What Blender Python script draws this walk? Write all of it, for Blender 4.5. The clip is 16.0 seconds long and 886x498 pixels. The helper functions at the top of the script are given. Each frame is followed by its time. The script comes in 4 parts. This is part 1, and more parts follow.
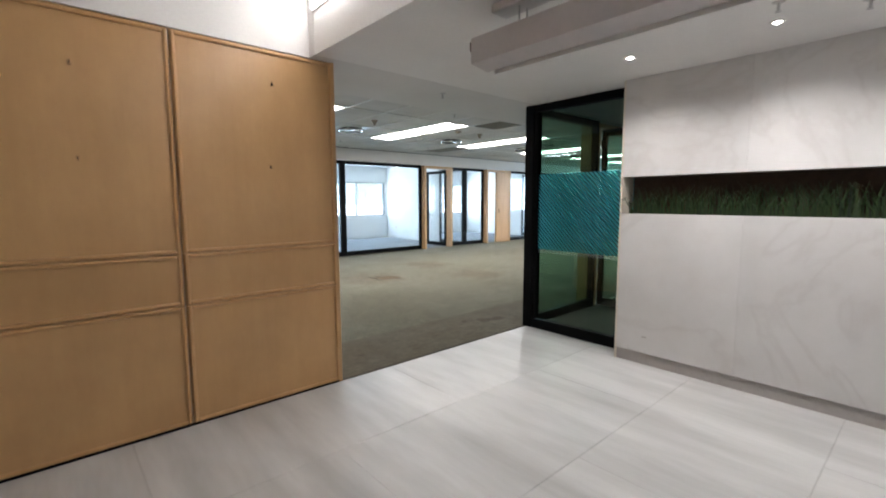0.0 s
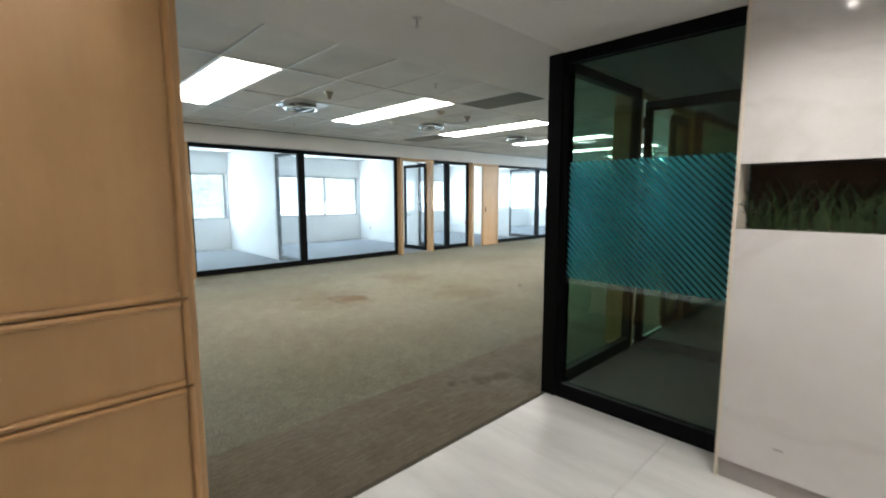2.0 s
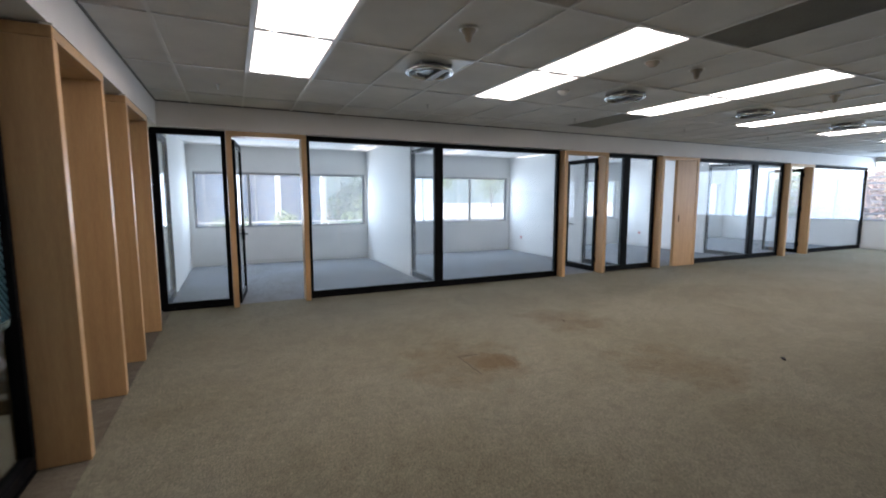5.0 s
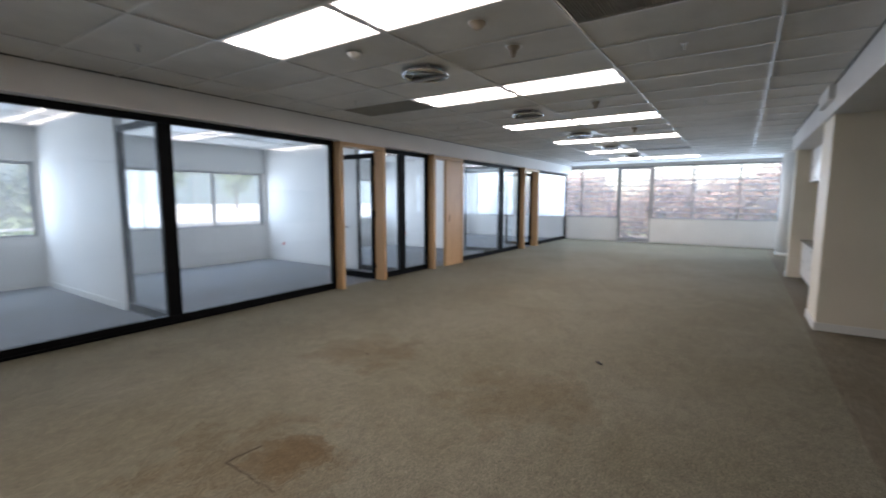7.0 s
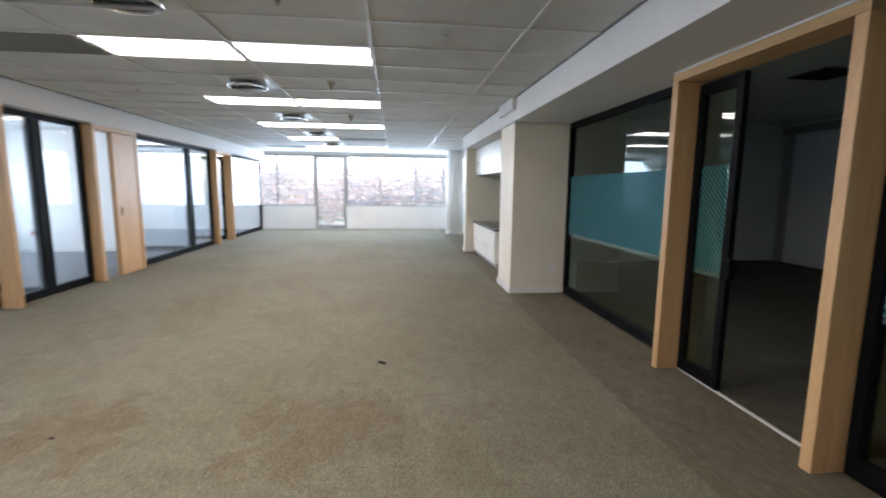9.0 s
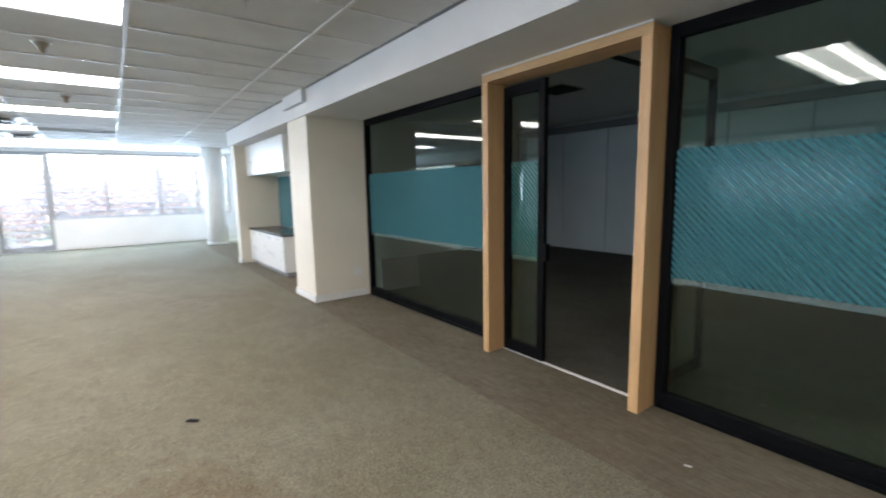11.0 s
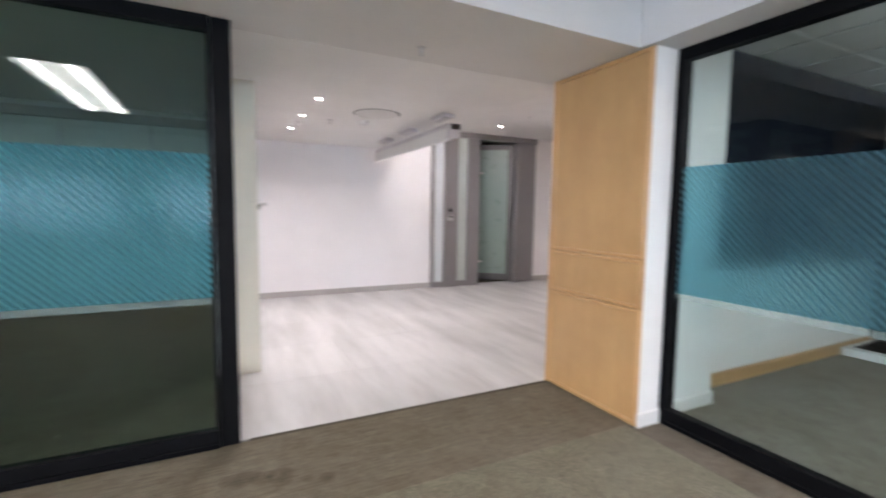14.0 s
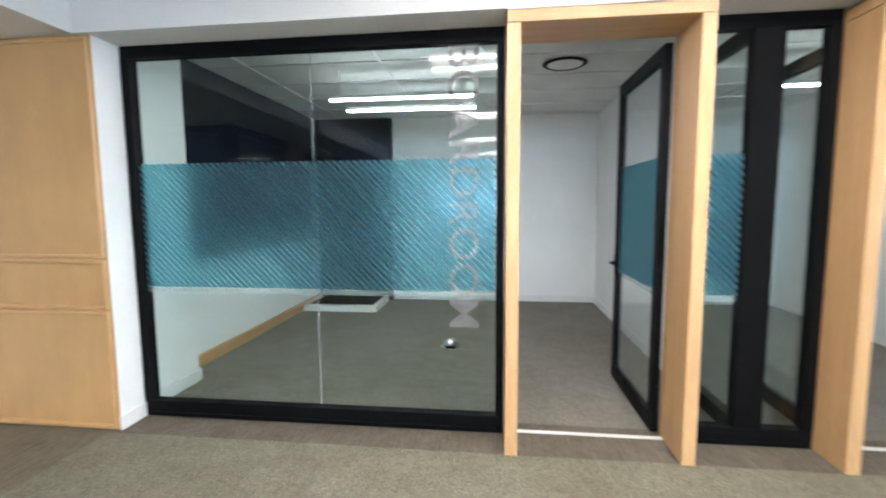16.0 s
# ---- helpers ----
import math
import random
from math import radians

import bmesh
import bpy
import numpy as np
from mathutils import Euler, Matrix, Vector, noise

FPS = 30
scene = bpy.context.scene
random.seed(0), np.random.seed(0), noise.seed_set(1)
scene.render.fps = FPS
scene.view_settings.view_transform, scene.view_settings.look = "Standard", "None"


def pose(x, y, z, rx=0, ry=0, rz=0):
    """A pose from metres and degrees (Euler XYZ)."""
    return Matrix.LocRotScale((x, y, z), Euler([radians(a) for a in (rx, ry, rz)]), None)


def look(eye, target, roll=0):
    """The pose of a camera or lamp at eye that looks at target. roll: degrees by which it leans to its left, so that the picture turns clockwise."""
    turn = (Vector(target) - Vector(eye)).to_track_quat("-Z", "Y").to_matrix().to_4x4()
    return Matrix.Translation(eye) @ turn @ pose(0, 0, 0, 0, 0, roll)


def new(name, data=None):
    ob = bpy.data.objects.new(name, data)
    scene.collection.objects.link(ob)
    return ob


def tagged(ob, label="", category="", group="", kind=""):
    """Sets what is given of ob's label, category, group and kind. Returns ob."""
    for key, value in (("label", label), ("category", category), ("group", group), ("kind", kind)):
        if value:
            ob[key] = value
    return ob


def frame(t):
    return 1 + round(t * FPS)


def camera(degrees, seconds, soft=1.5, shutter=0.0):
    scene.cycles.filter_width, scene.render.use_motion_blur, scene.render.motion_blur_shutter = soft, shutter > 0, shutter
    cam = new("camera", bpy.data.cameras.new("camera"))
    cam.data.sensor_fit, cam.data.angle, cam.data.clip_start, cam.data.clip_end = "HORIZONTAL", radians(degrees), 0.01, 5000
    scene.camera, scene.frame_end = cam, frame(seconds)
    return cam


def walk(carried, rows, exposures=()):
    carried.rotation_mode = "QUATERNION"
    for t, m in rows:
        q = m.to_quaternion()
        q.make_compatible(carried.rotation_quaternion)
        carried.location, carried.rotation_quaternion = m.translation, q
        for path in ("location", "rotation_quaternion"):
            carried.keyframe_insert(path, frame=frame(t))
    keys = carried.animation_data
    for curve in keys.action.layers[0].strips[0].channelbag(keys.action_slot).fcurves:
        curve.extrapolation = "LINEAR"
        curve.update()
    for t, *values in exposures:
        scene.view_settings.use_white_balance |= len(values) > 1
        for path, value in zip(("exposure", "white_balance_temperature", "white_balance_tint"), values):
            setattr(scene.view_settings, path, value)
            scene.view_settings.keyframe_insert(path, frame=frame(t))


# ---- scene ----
cam = camera(89.8, 16.0, soft=1.9, shutter=0.5)
EXPOSURES = [(0.0, 2.92, 6450, 8), (1.0, 2.95, 6650, 5), (2.2, 2.97, 6750, 5), (3.0, 2.64, 6600, 9), (5.5, 1.88, 6800, 17), (6.5, 1.76, 6800, 17), (7.0, 1.84, 6900, 18), (8.5, 2.5, 6850, 17), (9.0, 2.56, 6850, 16),
             (11.5, 3.25, 6650, 13), (12.2, 3.67, 6750, 15), (13.0, 3.73, 6600, 14), (13.6, 3.56, 6550, 15), (14.5, 3.53, 6450, 18), (15.5, 3.7, 6450, 10), (16.0, 3.75, 6400, 10)]
PATH = [
    (0, (0.285, 0.268, 1.395), (1.602, 1.757, 1.177), -0.2),
    (0.5, (0.549, 0.62, 1.399), (1.907, 2.072, 1.179), -0.2),
    (1, (0.851, 0.927, 1.407), (2.227, 2.361, 1.183), -0.4),
    (1.5, (1.162, 1.217, 1.421), (2.547, 2.641, 1.19), -0.3),
    (2, (1.462, 1.559, 1.435), (2.842, 2.988, 1.2), -0.1),
    (2.5, (1.774, 1.852, 1.436), (3.074, 3.353, 1.194), -0.3),
    (3, (2.004, 2.155, 1.472), (3.126, 3.791, 1.214), -0.2),
    (3.2, (2.082, 2.274, 1.461), (3.117, 3.966, 1.205), -0.1),
    (5.3, (2.83, 3.763, 1.487), (3.673, 5.562, 1.261), 0.0),
    (5.5, (2.893, 3.913, 1.479), (3.838, 5.661, 1.254), -0.3),
    (6, (3.022, 4.231, 1.471), (4.212, 5.823, 1.251), 0.2),
    (6.5, (3.143, 4.544, 1.486), (4.59, 5.909, 1.274), -0.2),
    (7, (3.309, 4.833, 1.466), (4.962, 5.936, 1.243), 0.1),
    (7.5, (3.421, 5.068, 1.466), (5.266, 5.801, 1.225), 0.8),
    (8, (3.474, 5.357, 1.466), (5.429, 5.689, 1.207), 0.5),
    (8.5, (3.544, 5.548, 1.457), (5.525, 5.603, 1.185), 0.6),
    (9, (3.653, 5.696, 1.472), (5.623, 5.478, 1.203), 0.6),
    (9.2, (3.696, 5.754, 1.477), (5.651, 5.422, 1.215), 0.7),
    (11.3, (4.222, 6.093, 1.434), (5.688, 4.756, 1.184), -0.7),
    (11.5, (4.248, 6.082, 1.406), (5.608, 4.633, 1.175), -0.3),
    (12, (4.297, 6.077, 1.405), (5.324, 4.376, 1.183), -0.0),
    (12.5, (4.301, 6.077, 1.379), (4.844, 4.161, 1.19), 0.3),
    (13, (4.323, 6.079, 1.382), (4.296, 4.088, 1.199), 0.6),
    (13.5, (4.296, 6.076, 1.376), (3.874, 4.128, 1.209), 0.6),
    (14, (4.24, 6.07, 1.371), (3.35, 4.287, 1.2), 0.8),
    (14.5, (4.148, 6.203, 1.347), (2.762, 4.77, 1.179), 0.7),
    (15, (4.144, 6.363, 1.369), (2.404, 5.395, 1.178), 0.8),
    (15.5, (4.16, 6.518, 1.381), (2.263, 5.915, 1.183), 0.1),
    (16, (4.302, 6.491, 1.388), (2.325, 6.261, 1.192), -0.4),
]
walk(cam, [(t, look(eye, target, roll)) for t, eye, target, roll in PATH], exposures=EXPOSURES)
SKY, NORTH_W, EAST_W, PANEL, DOWN_W, COVE = 0.15, 22.0, 62.0, 2.5, 7.5, 4.3

# ---- light ----
world = bpy.data.worlds.new("world")
scene.world = world
world.use_nodes = True
wn = world.node_tree
sky = wn.nodes.new("ShaderNodeTexSky")
sky.sky_type = 'NISHITA'
sky.sun_disc = False
sky.sun_elevation = radians(50.7)
sky.sun_rotation = radians(258.2)
wn.links.new(sky.outputs[0], wn.nodes["Background"].inputs[0])
wn.nodes["Background"].inputs[1].default_value = SKY

sun = new("sun", bpy.data.lights.new("sun", 'SUN'))
sun.data.energy, sun.data.angle, sun.data.color = 5.0, radians(0.6), (1.0, 0.95, 0.88)
sun.matrix_world = look((0, 0, 30), (12, 2.5, 15))


def area(name, x, y, z, target, sx, sy, watts, col=(1, 1, 1)):
    ob = new(name, bpy.data.lights.new(name, 'AREA'))
    ob.data.shape, ob.data.size, ob.data.size_y = 'RECTANGLE', sx, sy
    ob.data.energy, ob.data.color = watts, col
    ob.matrix_world = look((x, y, z), target)
    return ob


def spot(name, x, y, z, watts, col, deg=85):
    ob = new(name, bpy.data.lights.new(name, 'SPOT'))
    ob.data.energy, ob.data.color, ob.data.spot_size, ob.data.spot_blend = watts, col, radians(deg), 1.0
    ob.data.shadow_soft_size = 0.04
    ob.matrix_world = look((x, y, z), (x, y, 0))
    return ob


# daylight entering the openings
DAY = (0.60, 0.79, 1.0)
for wx0, wx1 in ((1.95, 5.74), (5.90, 9.98), (10.14, 14.3), (14.55, 19.5)):
    area("window_light", (wx0 + wx1) / 2, 14.47, 1.45, ((wx0 + wx1) / 2, 0, 1.2), wx1 - wx0 - 0.2, 1.1, NORTH_W, DAY)
area("window_light", 19.7, 6.9, 1.7, (0, 6.9, 1.2), 7.0, 1.7, EAST_W, (0.52, 0.74, 1.0))

# ---- materials ----


def nodes_of(name):
    m = bpy.data.materials.new(name)
    m.use_nodes = True
    nt = m.node_tree
    return m, nt, nt.nodes["Principled BSDF"]


def coords(nt, scale=(1, 1, 1), which="Object"):
    tc = nt.nodes.new("ShaderNodeTexCoord")
    mp = nt.nodes.new("ShaderNodeMapping")
    mp.inputs["Scale"].default_value = scale
    nt.links.new(tc.outputs[which], mp.inputs[0])
    return mp.outputs[0]


def noise_tex(nt, vec, scale, detail=4, rough=0.55):
    n = nt.nodes.new("ShaderNodeTexNoise")
    n.inputs["Scale"].default_value, n.inputs["Detail"].default_value, n.inputs["Roughness"].default_value = scale, detail, rough
    nt.links.new(vec, n.inputs["Vector"])
    return n.outputs["Fac"]


def ramp(nt, fac, c0, c1, p0=0.3, p1=0.7):
    r = nt.nodes.new("ShaderNodeValToRGB")
    r.color_ramp.elements[0].position, r.color_ramp.elements[1].position = p0, p1
    r.color_ramp.elements[0].color, r.color_ramp.elements[1].color = (*c0, 1), (*c1, 1)
    nt.links.new(fac, r.inputs[0])
    return r.outputs[0]


def mix(nt, fac, a, b, mode='MIX'):
    m = nt.nodes.new("ShaderNodeMix")
    m.data_type, m.blend_type = 'RGBA', mode
    for sock, v in ((m.inputs[0], fac), (m.inputs[6], a), (m.inputs[7], b)):
        if isinstance(v, bpy.types.NodeSocket):
            nt.links.new(v, sock)
        elif isinstance(v, tuple):
            sock.default_value = (*v, 1)
        else:
            sock.default_value = v
    return m.outputs[2]


def maths(nt, op, a, b=0.0):
    n = nt.nodes.new("ShaderNodeMath")
    n.operation = op
    for sock, v in ((n.inputs[0], a), (n.inputs[1], b)):
        if isinstance(v, bpy.types.NodeSocket):
            nt.links.new(v, sock)
        else:
            sock.default_value = v
    return n.outputs[0]


def bump(nt, bsdf, h, strength=0.2, dist=0.01):
    b = nt.nodes.new("ShaderNodeBump")
    b.inputs["Strength"].default_value, b.inputs["Distance"].default_value = strength, dist
    nt.links.new(h, b.inputs["Height"])
    nt.links.new(b.outputs[0], bsdf.inputs["Normal"])


def shade(c, k):
    return tuple(min(1.0, v * k) for v in c)


def plain(name, col, rough=0.5, metal=0.0, grain=40.0, var=0.08, bumps=0.08, spec=0.5):
    """Paint, plastic or metal with broad and fine unevenness."""
    m, nt, b = nodes_of(name)
    v = coords(nt)
    c1 = ramp(nt, noise_tex(nt, v, 1.3, 3), shade(col, 1 - var), shade(col, 1 + var * 0.6))
    c2 = ramp(nt, noise_tex(nt, v, grain, 4), (1 - var, 1 - var, 1 - var), (1, 1, 1))
    nt.links.new(mix(nt, 1.0, c1, c2, 'MULTIPLY'), b.inputs["Base Color"])
    rr = ramp(nt, noise_tex(nt, v, 6.0, 3), (rough * 0.85,) * 3, (min(1, rough * 1.15),) * 3)
    nt.links.new(rr, b.inputs["Roughness"])
    b.inputs["Metallic"].default_value = metal
    b.inputs["Specular IOR Level"].default_value = spec
    if bumps:
        bump(nt, b, noise_tex(nt, v, grain * 2, 3), bumps, 0.003)
    return m


def oak(name, c0, c1, along='Z', dark=0.8, mottle=0.0, rough=0.42):
    m, nt, b = nodes_of(name)
    st = {'X': (0.6, 9, 9), 'Y': (9, 0.6, 9), 'Z': (9, 9, 0.6)}[along]
    v = coords(nt, st)
    n1 = noise_tex(nt, v, 2.2, 6, 0.6)
    fine = noise_tex(nt, coords(nt, tuple(s * 6 for s in st)), 4.0, 3)
    base = ramp(nt, n1, c0, c1, 0.3, 0.72)
    base = mix(nt, 0.35, base, ramp(nt, fine, shade(c0, dark), c1), 'MIX')
    if mottle:
        k = 1 - mottle
        base = mix(nt, 1.0, base, ramp(nt, noise_tex(nt, coords(nt, (1, 1, 0.7)), 2.6, 4, 0.6), (k, k * 0.985, k * 0.96), (1, 1, 1), 0.34, 0.66), 'MULTIPLY')
    oi = nt.nodes.new("ShaderNodeObjectInfo")
    hue = ramp(nt, oi.outputs["Random"], (0.93, 0.92, 0.9), (1, 1, 1), 0, 1)
    nt.links.new(mix(nt, 1.0, base, hue, 'MULTIPLY'), b.inputs["Base Color"])
    b.inputs["Roughness"].default_value = rough
    bump(nt, b, fine, 0.08, 0.002)
    return m


def carpet_mat(name, c0, c1, streak=None, stains=(), stain_col=(0.72, 0.575, 0.42)):
    """Loop pile carpet: fleck, pile, soil patches and round stains (x, y, radius, strength)."""
    m, nt, b = nodes_of(name)
    v = coords(nt)
    col = ramp(nt, noise_tex(nt, v, 150.0, 3, 0.7), c0, c1, 0.36, 0.64)
    soil = noise_tex(nt, v, 0.7, 5, 0.6)
    col = mix(nt, 1.0, col, ramp(nt, soil, (0.88, 0.86, 0.805), (1.0, 1.0, 1.0), 0.38, 0.60), 'MULTIPLY')
    col = mix(nt, 1.0, col, ramp(nt, noise_tex(nt, v, 5.5, 5, 0.65), (0.91, 0.905, 0.89), (1.04, 1.04, 1.04), 0.38, 0.62), 'MULTIPLY')
    col = mix(nt, 1.0, col, ramp(nt, noise_tex(nt, v, 17.0, 6, 0.8), (0.86, 0.86, 0.85), (1.10, 1.10, 1.09), 0.38, 0.62), 'MULTIPLY')
    if streak:
        col = mix(nt, 1.0, col, ramp(nt, noise_tex(nt, coords(nt, streak), 4.5, 6, 0.7), (0.74, 0.725, 0.70), (1.15, 1.145, 1.14), 0.34, 0.66), 'MULTIPLY')
    else:
        col = mix(nt, 1.0, col, ramp(nt, noise_tex(nt, v, 66.0, 4, 0.85), (0.60, 0.60, 0.575), (1.26, 1.26, 1.265), 0.37, 0.63), 'MULTIPLY')
    wob = noise_tex(nt, v, 4.0, 5, 0.62)
    for sx, sy, rad, k in stains:
        d = nt.nodes.new("ShaderNodeVectorMath")
        d.operation = 'DISTANCE'
        nt.links.new(v, d.inputs[0])
        d.inputs[1].default_value = (sx, sy, 0)
        dd = maths(nt, 'ADD', d.outputs["Value"], maths(nt, 'MULTIPLY', maths(nt, 'SUBTRACT', wob, 0.5), rad * 2.6))
        u = maths(nt, 'DIVIDE', dd, rad)
        f = ramp(nt, u, (1, 1, 1), (0, 0, 0), 0.4, 1.0)
        rim = ramp(nt, maths(nt, 'ABSOLUTE', maths(nt, 'SUBTRACT', u, 0.8)), (0.3, 0.3, 0.3), (0, 0, 0), 0.0, 0.14)
        f = maths(nt, 'MULTIPLY', maths(nt, 'ADD', maths(nt, 'MULTIPLY', f, 0.8), rim), k)
        col = mix(nt, f, col, stain_col, 'MULTIPLY')
    nt.links.new(col, b.inputs["Base Color"])
    b.inputs["Roughness"].default_value = 0.95
    b.inputs["Specular IOR Level"].default_value = 0.15
    bump(nt, b, noise_tex(nt, v, 200.0, 3, 0.8), 0.3, 0.004)
    return m


def stone_mat(name, c0, c1, vein, rough, streak=None, veins=0.2):
    m, nt, b = nodes_of(name)
    v = coords(nt, streak or (1, 1, 1))
    cloud = noise_tex(nt, v, 1.6, 6, 0.6)
    col = ramp(nt, cloud, c0, c1, 0.3, 0.7)
    w = nt.nodes.new("ShaderNodeTexNoise")
    w.inputs["Scale"].default_value, w.inputs["Detail"].default_value, w.inputs["Distortion"].default_value = 0.9, 5, 1.2
    nt.links.new(v, w.inputs["Vector"])
    band = maths(nt, 'ABSOLUTE', maths(nt, 'SUBTRACT', w.outputs["Fac"], 0.5))
    col = mix(nt, maths(nt, 'MULTIPLY', ramp(nt, band, (1, 1, 1), (0, 0, 0), 0.0, 0.03), veins), col, vein)
    oi = nt.nodes.new("ShaderNodeObjectInfo")
    col = mix(nt, 1.0, col, ramp(nt, oi.outputs["Random"], (0.92, 0.92, 0.92), (1, 1, 1), 0, 1), 'MULTIPLY')
    nt.links.new(col, b.inputs["Base Color"])
    rr = ramp(nt, cloud, (rough * 0.8,) * 3, (rough * 1.25,) * 3)
    nt.links.new(rr, b.inputs["Roughness"])
    return m


def tile_mat(name):
    """Polished porcelain with soft straight clouds."""
    m, nt, b = nodes_of(name)
    soft = noise_tex(nt, coords(nt, (2.2, 0.4, 1)), 1.7, 3, 0.5)
    fine = noise_tex(nt, coords(nt, (14.0, 1.6, 1)), 3.0, 3, 0.5)
    col = ramp(nt, soft, (0.455, 0.45, 0.435), (0.665, 0.655, 0.64), 0.30, 0.64)
    col = mix(nt, 1.0, col, ramp(nt, fine, (0.955, 0.955, 0.95), (1, 1, 1), 0.35, 0.65), 'MULTIPLY')
    oi = nt.nodes.new("ShaderNodeObjectInfo")
    col = mix(nt, 1.0, col, ramp(nt, oi.outputs["Random"], (0.94, 0.94, 0.94), (1, 1, 1), 0, 1), 'MULTIPLY')
    nt.links.new(col, b.inputs["Base Color"])
    b.inputs["Roughness"].default_value = 0.34
    return m


def glass_mat(name, tint, gloss=0.05, edge=0.75):
    m, nt, b = nodes_of(name)
    nt.nodes.remove(b)
    tr = nt.nodes.new("ShaderNodeBsdfTransparent")
    tr.inputs[0].default_value = (*tint, 1)
    gl = nt.nodes.new("ShaderNodeBsdfGlossy")
    gl.inputs["Roughness"].default_value = 0.015
    lw = nt.nodes.new("ShaderNodeLayerWeight")
    lw.inputs[0].default_value = 0.5
    f = maths(nt, 'ADD', maths(nt, 'MULTIPLY', maths(nt, 'POWER', lw.outputs["Facing"], 4.0), edge), gloss)
    mx = nt.nodes.new("ShaderNodeMixShader")
    nt.links.new(f, mx.inputs[0])
    nt.links.new(tr.outputs[0], mx.inputs[1])
    nt.links.new(gl.outputs[0], mx.inputs[2])
    nt.links.new(mx.outputs[0], nt.nodes["Material Output"].inputs[0])
    return m


def film_mat(name, col, pitch=0.042, lean=1.0, cover=0.52, haze=0.3, gap=(0.40, 0.64, 0.70), lift=0.10, sheen_mix=0.05, sheen_rough=0.16):
    """Printed privacy film: diagonal translucent stripes with thin clear gaps."""
    m, nt, b = nodes_of(name)
    nt.nodes.remove(b)
    v = coords(nt)
    sep = nt.nodes.new("ShaderNodeSeparateXYZ")
    nt.links.new(v, sep.inputs[0])
    s = maths(nt, 'FRACT', maths(nt, 'DIVIDE', maths(nt, 'ADD', sep.outputs[0], maths(nt, 'MULTIPLY', sep.outputs[2], lean)), pitch))
    s = maths(nt, 'MULTIPLY', maths(nt, 'ABSOLUTE', maths(nt, 'SUBTRACT', s, 0.5)), 2.0)
    stripe = ramp(nt, s, (1, 1, 1), (0, 0, 0), 0.40, 0.78)
    tint = nt.nodes.new("ShaderNodeBsdfRefraction")
    tint.inputs["Color"].default_value = (col[0] * 0.9 + lift, col[1] * 0.9 + lift + 0.15, col[2] * 0.9 + lift + 0.16, 1)
    tint.inputs["Roughness"].default_value, tint.inputs["IOR"].default_value = 0.45, 1.42
    dif = nt.nodes.new("ShaderNodeBsdfDiffuse")
    dif.inputs[0].default_value = (*col, 1)
    trl = nt.nodes.new("ShaderNodeBsdfTranslucent")
    trl.inputs[0].default_value = (*col, 1)
    body = nt.nodes.new("ShaderNodeMixShader")
    body.inputs[0].default_value = 0.5
    nt.links.new(dif.outputs[0], body.inputs[1])
    nt.links.new(trl.outputs[0], body.inputs[2])
    film = nt.nodes.new("ShaderNodeMixShader")
    film.inputs[0].default_value = cover
    nt.links.new(tint.outputs[0], film.inputs[1])
    nt.links.new(body.outputs[0], film.inputs[2])
    clear = nt.nodes.new("ShaderNodeBsdfTransparent")
    clear.inputs[0].default_value = (*gap, 1)
    mx = nt.nodes.new("ShaderNodeMixShader")
    nt.links.new(stripe, mx.inputs[0])
    milky = nt.nodes.new("ShaderNodeMixShader")
    milky.inputs[0].default_value = haze
    nt.links.new(clear.outputs[0], milky.inputs[1])
    nt.links.new(body.outputs[0], milky.inputs[2])
    nt.links.new(milky.outputs[0], mx.inputs[1])
    nt.links.new(film.outputs[0], mx.inputs[2])
    sheen = nt.nodes.new("ShaderNodeBsdfGlossy")
    sheen.inputs["Roughness"].default_value = sheen_rough
    coat = nt.nodes.new("ShaderNodeMixShader")
    coat.inputs[0].default_value = sheen_mix
    nt.links.new(mx.outputs[0], coat.inputs[1])
    nt.links.new(sheen.outputs[0], coat.inputs[2])
    nt.links.new(coat.outputs[0], nt.nodes["Material Output"].inputs[0])
    return m


def veil_mat(name, col, cover):
    m, nt, b = nodes_of(name)
    nt.nodes.remove(b)
    tr = nt.nodes.new("ShaderNodeBsdfTransparent")
    df = nt.nodes.new("ShaderNodeBsdfDiffuse")
    df.inputs[0].default_value = (*col, 1)
    mx = nt.nodes.new("ShaderNodeMixShader")
    mx.inputs[0].default_value = cover
    nt.links.new(tr.outputs[0], mx.inputs[1])
    nt.links.new(df.outputs[0], mx.inputs[2])
    nt.links.new(mx.outputs[0], nt.nodes["Material Output"].inputs[0])
    return m


def glow(name, col, power):
    m, nt, b = nodes_of(name)
    b.inputs["Base Color"].default_value = (0.8, 0.8, 0.8, 1)
    b.inputs["Emission Color"].default_value = (*col, 1)
    b.inputs["Emission Strength"].default_value = power
    m.cycles.emission_sampling = 'FRONT'
    return m


def leaf_mat(name, c0, c1):
    m, nt, b = nodes_of(name)
    g = nt.nodes.new("ShaderNodeNewGeometry")
    nt.links.new(ramp(nt, g.outputs["Random Per Island"], c0, c1, 0, 1), b.inputs["Base Color"])
    b.inputs["Roughness"].default_value = 0.6
    return m


